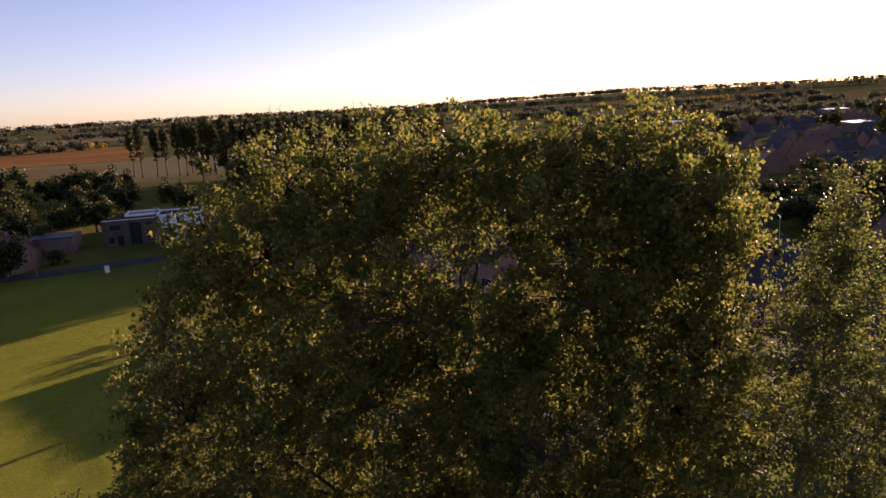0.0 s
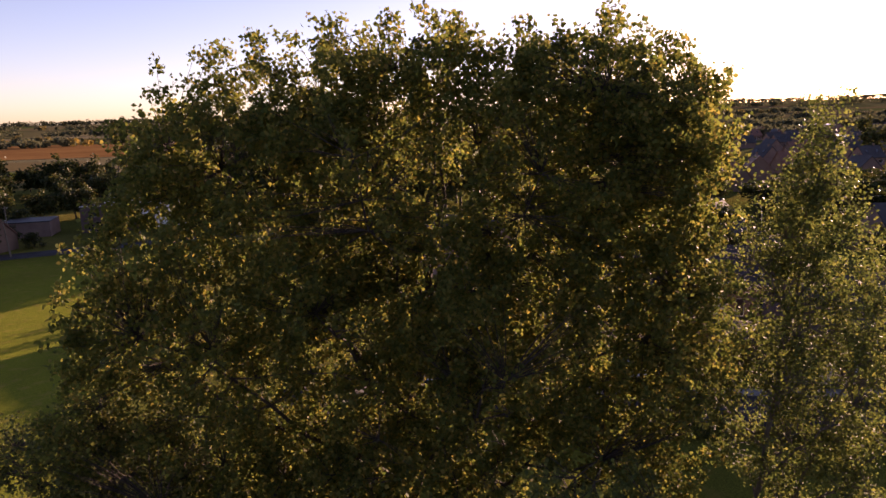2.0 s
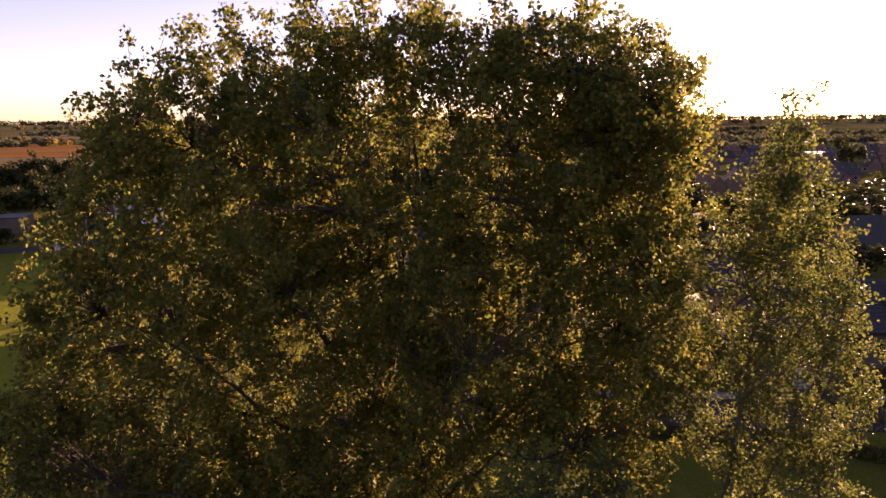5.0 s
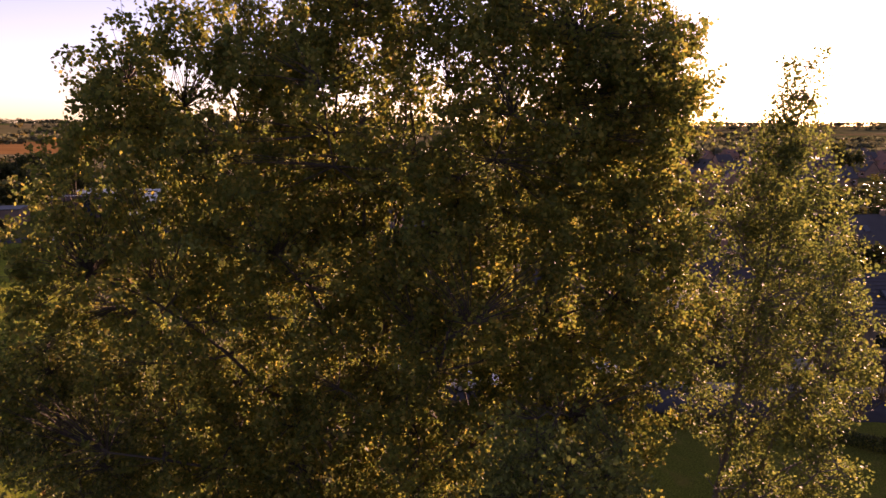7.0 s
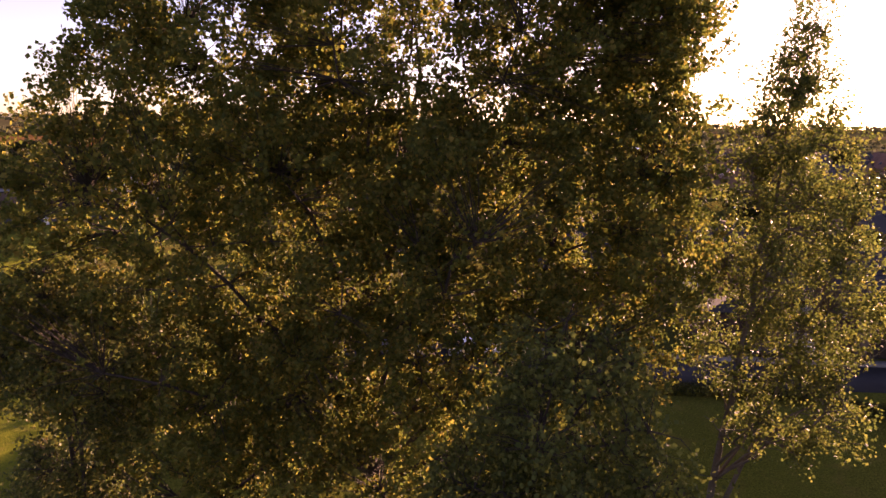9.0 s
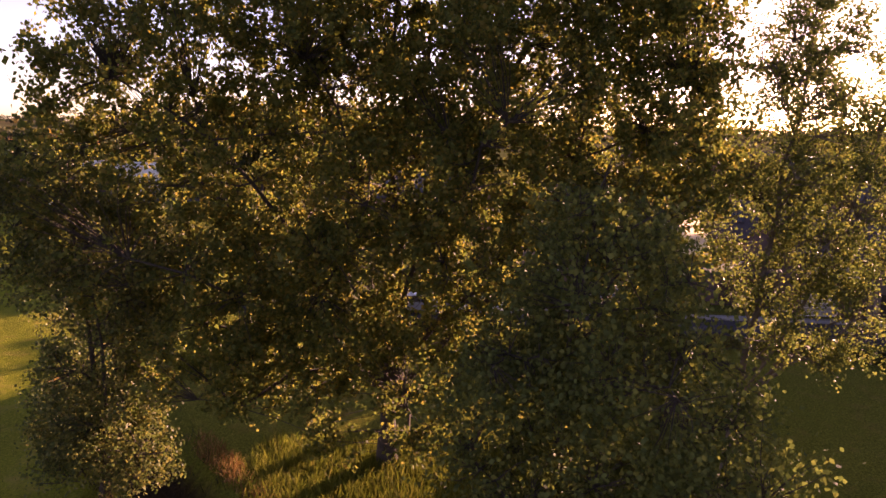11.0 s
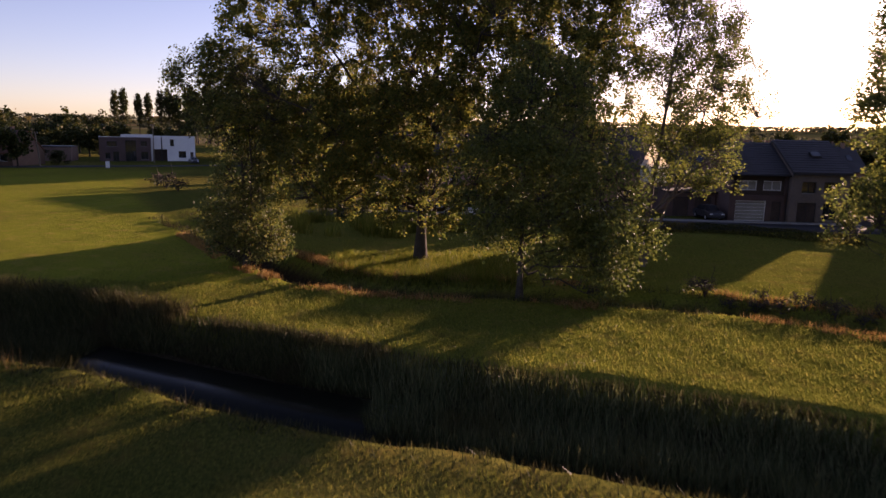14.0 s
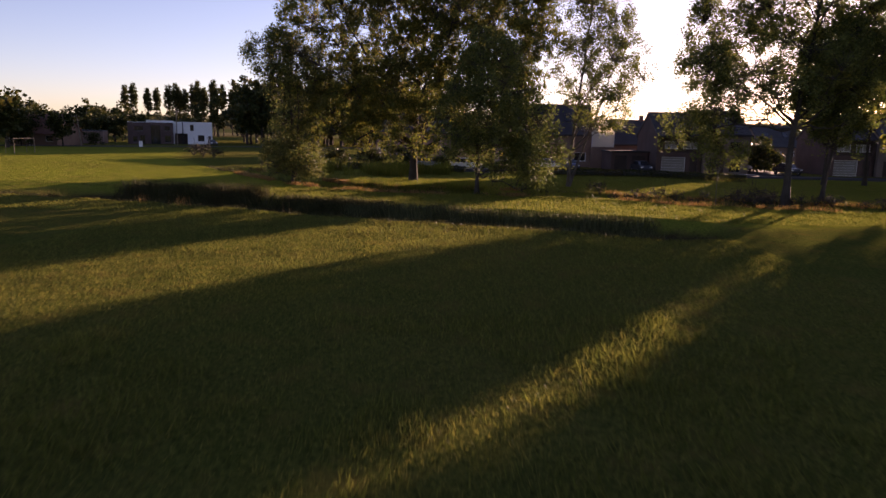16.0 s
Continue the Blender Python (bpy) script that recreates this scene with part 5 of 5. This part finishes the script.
# ---- hedge, cars, poles, goal and other small things ----
def hedge(pts, w, h, label, seed, mat=LEAF_W, leaf=0.11, per_m=650):
    """A clipped hedge: stems inside and a close skin of small leaves."""
    r = np.random.RandomState(seed)
    root = thing("hedge", label, "hedge", "", pose(*pts[0], 0))
    o = np.array(pts[0])
    P = []
    V, F = [], []
    for (ax, ay), (bx, by) in zip(pts[:-1], pts[1:]):
        L = math.hypot(bx - ax, by - ay)
        n = int(L * per_m)
        t, side, up = r.uniform(0, 1, n), r.uniform(-1, 1, n), r.uniform(0, 1, n)
        edge = r.uniform(0, 1, n) < 0.75
        side = np.where(edge & (r.uniform(0, 1, n) < 0.6), np.sign(side) * r.uniform(0.85, 1.05, n), side)
        up = np.where(edge & (np.abs(side) < 0.85), r.uniform(0.9, 1.04, n), up)
        hh = h * (1 + 0.06 * np.sin(t * L * 1.7) + 0.05 * r.normal(size=n))
        x = ax + (bx - ax) * t - (by - ay) / L * side * w / 2 + r.normal(size=n) * 0.03
        y = ay + (by - ay) * t + (bx - ax) / L * side * w / 2 + r.normal(size=n) * 0.03
        P.append(np.c_[x - o[0], y - o[1], up * hh + 0.02])
        for s in np.arange(0.2, L, 0.6):
            q = np.array([ax + (bx - ax) * s / L - o[0], ay + (by - ay) * s / L - o[1], -0.1])
            tube([q, q + [0.03, 0.02, h * 0.45], q + [0.0, 0.05, h * 0.85]], [0.025, 0.02, 0.01], 4, V, F)
    v, f = leaf_arrays(np.concatenate(P), leaf, r, 0.0)
    piece("foliage", mesh_np("foliage", v, f, mat), root)
    tagged(piece("stemwork", mesh_np("stemwork", np.concatenate(V), np.concatenate(F), BARK), root), kind="stuff")
    return root


hedge([(6, 85.3), (14.5, 84.3), (25.5, 83.2), (31.5, 79.2), (34.3, 77.4)], 0.9, 0.75, "low clipped hedge between lawn and street", 3)
hedge([(-12, 88.5), (-4, 87), (3, 85.8)], 0.8, 0.7, "low clipped hedge beside the lawn", 4)


def car(m, label, col):
    """A small parked car: shaped body, glazed cabin, lamps and four wheels."""
    c = thing("car", label, "car", "parked cars", m)
    prof = [(-2.05, 0.32), (-2.1, 0.62), (-1.95, 0.84), (-1.1, 0.95), (-0.95, 0.97), (1.35, 0.98), (1.98, 0.9), (2.06, 0.6), (2.02, 0.32)]
    bm = prism_bm(prof, -0.86, 0.86)
    bmesh.ops.bevel(bm, geom=[e for e in bm.edges], offset=0.05, segments=2, affect="EDGES")
    body = part("body", bm, col, c)
    cab = prism_bm([(-1.05, 0.955), (-0.35, 1.44), (0.9, 1.46), (1.55, 0.985)], -0.74, 0.74)
    for v in cab.verts:
        if v.co.z > 1.2:
            v.co.x *= 0.84
    part("cabin_glass", cab, GLASS, c)
    roof = prism_bm([(-0.33, 1.43), (0.88, 1.45), (0.86, 1.5), (-0.3, 1.48)], -0.63, 0.63)
    part("roof", roof, col, c)
    for x in (-0.79, 0.79):
        for y in (-1.3, 1.28):
            w = part("wheel", rod_bm((x - 0.1, y, 0.32), (x + 0.1, y, 0.32), 0.32, sides=18), TYRE, c)
            part("rim", rod_bm((x - 0.108, y, 0.32), (x + 0.108, y, 0.32), 0.19, sides=12), STEEL, w)
    for x in (-0.62, 0.62):
        part("headlight", box_bm(x - 0.16, -2.1, 0.64, x + 0.16, -2.03, 0.78, 0.015), FRAME_W, c)
        part("tail_light", box_bm(x - 0.14, 2.0, 0.66, x + 0.14, 2.06, 0.84, 0.015), LAMP_RED, c)
    part("bumper", box_bm(-0.8, -2.14, 0.3, 0.8, -2.0, 0.46, 0.03), FRAME, c)
    return c


TYRE = surface("tyre_rubber", (0.012, 0.012, 0.012), (0.025, 0.025, 0.025), 20, 2, 0.9)
LAMP_RED = paint_mat("red_lamp", (0.3, 0.02, 0.02), 0.25)
CAR_GREY, CAR_WHITE, CAR_BLUE, CAR_DARK = paint_mat("grey_paint", (0.25, 0.26, 0.27)), paint_mat("white_paint", (0.7, 0.7, 0.7)), paint_mat("blue_paint", (0.03, 0.05, 0.14)), paint_mat("dark_paint", (0.03, 0.03, 0.035))
car(pose(27.2, 94.2, 0.02, 0, 0, 4), "dark car parked before the garage", CAR_DARK)
car(pose(14.6, 95.5, 0.02, 0, 0, 20), "white car parked by the street", CAR_WHITE)
car(pose(17.6, 95.8, 0.02, 0, 0, 12), "dark blue car parked by the street", CAR_BLUE)
car(pose(46.3, 92.6, 0.12, 0, 0, 8), "dark car parked in the side street", CAR_DARK)
car(pose(43.0, 99.5, 0.12, 0, 0, -4), "grey car parked in the side street", CAR_GREY)
car(pose(-2.2, 91.3, 0.09, 0, 0, 96), "grey car parked beside the hedge", CAR_GREY)
car(pose(3.2, 90.6, 0.09, 0, 0, 94), "white car parked beside the hedge", CAR_WHITE)
car(pose(-60.5, 180, 0.02, 0, 0, 30), "dark car parked beside the white house", CAR_DARK)


def pole(m, label, hgt, lean=(0, 0)):
    p = thing("utility_pole", label, "pole", "", m)
    part("shaft", rod_bm((0, 0, -0.2), (lean[0], lean[1], hgt), 0.15, 0.09), WOOD_POLE, p)
    part("crossarm", box_bm(lean[0] - 0.6, lean[1] - 0.06, hgt - 0.5, lean[0] + 0.6, lean[1] + 0.06, hgt - 0.38, 0.01), WOOD_POLE, p)
    for x in (-0.5, 0.5):
        part("insulator", rod_bm((lean[0] + x, lean[1], hgt - 0.38), (lean[0] + x, lean[1], hgt - 0.22), 0.05, 0.03, 8), FRAME_W, p)


pole(pose(-69.5, 179.5, 0), "tall grey pole beside the white house", 9.0)
pole(pose(-82.3, 156.5, 0), "leaning grey wooden pole beside the lane", 7.0, (-0.8, 0.2))
pole(pose(-93, 172, 0), "grey wooden pole beside the lane", 7.5)


def street_lamp(m):
    p = thing("street_lamp", "slim grey street lamp with an arm", "lamp", "street lamps", m)
    part("post", rod_bm((0, 0, -0.1), (0, 0, 6.2), 0.09, 0.05), STEEL, p)
    part("arm", rod_bm((0, 0, 6.15), (0.9, -0.3, 6.5), 0.04, 0.03), STEEL, p)
    part("lamp_head", box_bm(0.75, -0.42, 6.45, 1.3, -0.2, 6.56, 0.03), FRAME_W, p)
    return p


lamp = street_lamp(pose(47.3, 147.5, 0, 0, 0, 90))
copy_thing(lamp, pose(12, 92.8, 0, 0, 0, 20))

cab = thing("utility_cabinet", "small white utility cabinet at the lane's edge", "cabinet", "", pose(-68.6, 156.0, float(height(-68.6, 156.0)) - 0.05))
part("plinth", box_bm(-0.38, -0.24, 0, 0.38, 0.24, 0.16, 0.01), PAVING, cab)
part("body", box_bm(-0.34, -0.2, 0.16, 0.34, 0.2, 1.35, 0.03), FRAME_W, cab)
part("door", box_bm(-0.3, -0.225, 0.24, 0.3, -0.202, 1.28, 0.01), FRAME_W, cab)
part("lid", box_bm(-0.38, -0.24, 1.35, 0.38, 0.24, 1.42, 0.02), STEEL, cab)

goal = thing("football_goal", "weathered brown football goal with a bare frame on the meadow", "goal", "", pose(-70.3, 115.8, float(height(-70.3, 115.8))))
for y in (-2.8, 2.8):
    part("post", rod_bm((0, y, -0.1), (0, y, 2.5), 0.06, sides=10), WOOD_POLE, goal)
    part("stay", rod_bm((0, y, 2.44), (-1.4, y, 2.3), 0.025, sides=8), WOOD_POLE, goal)
    part("back_post", rod_bm((-1.4, y, -0.1), (-1.4, y, 2.3), 0.025, sides=8), WOOD_POLE, goal)
part("crossbar", rod_bm((0, -2.85, 2.5), (0, 2.85, 2.5), 0.06, sides=10), WOOD_POLE, goal)


def wind_turbine(m):
    t = thing("wind_turbine", "pale three-bladed wind turbine on the horizon", "wind turbine", "wind turbines", m)
    part("tower", rod_bm((0, 0, -5), (0, 0, 78), 2.2, 1.3, 12), FRAME_W, t)
    part("nacelle", box_bm(-2, -4, 77, 2, 5, 81, 0.5), FRAME_W, t)
    part("hub", rod_bm((0, -6.5, 79), (0, -4, 79), 0.8, 1.6, 12), FRAME_W, t)
    for a in (20, 140, 260):
        c, s = math.sin(radians(a)), math.cos(radians(a))
        part("blade", rod_bm((c * 1.2, -5.2, 79 + s * 1.2), (c * 30, -5.2, 79 + s * 30), 1.1, 0.3, 6), FRAME_W, t)
    return t


wt0 = wind_turbine(pose(-1507, 3500, -22))
for x, dz in ((-1037, -14), (-985, -16), (-611, -8), (-573, -8)):
    copy_thing(wt0, pose(x, 3500, dz))
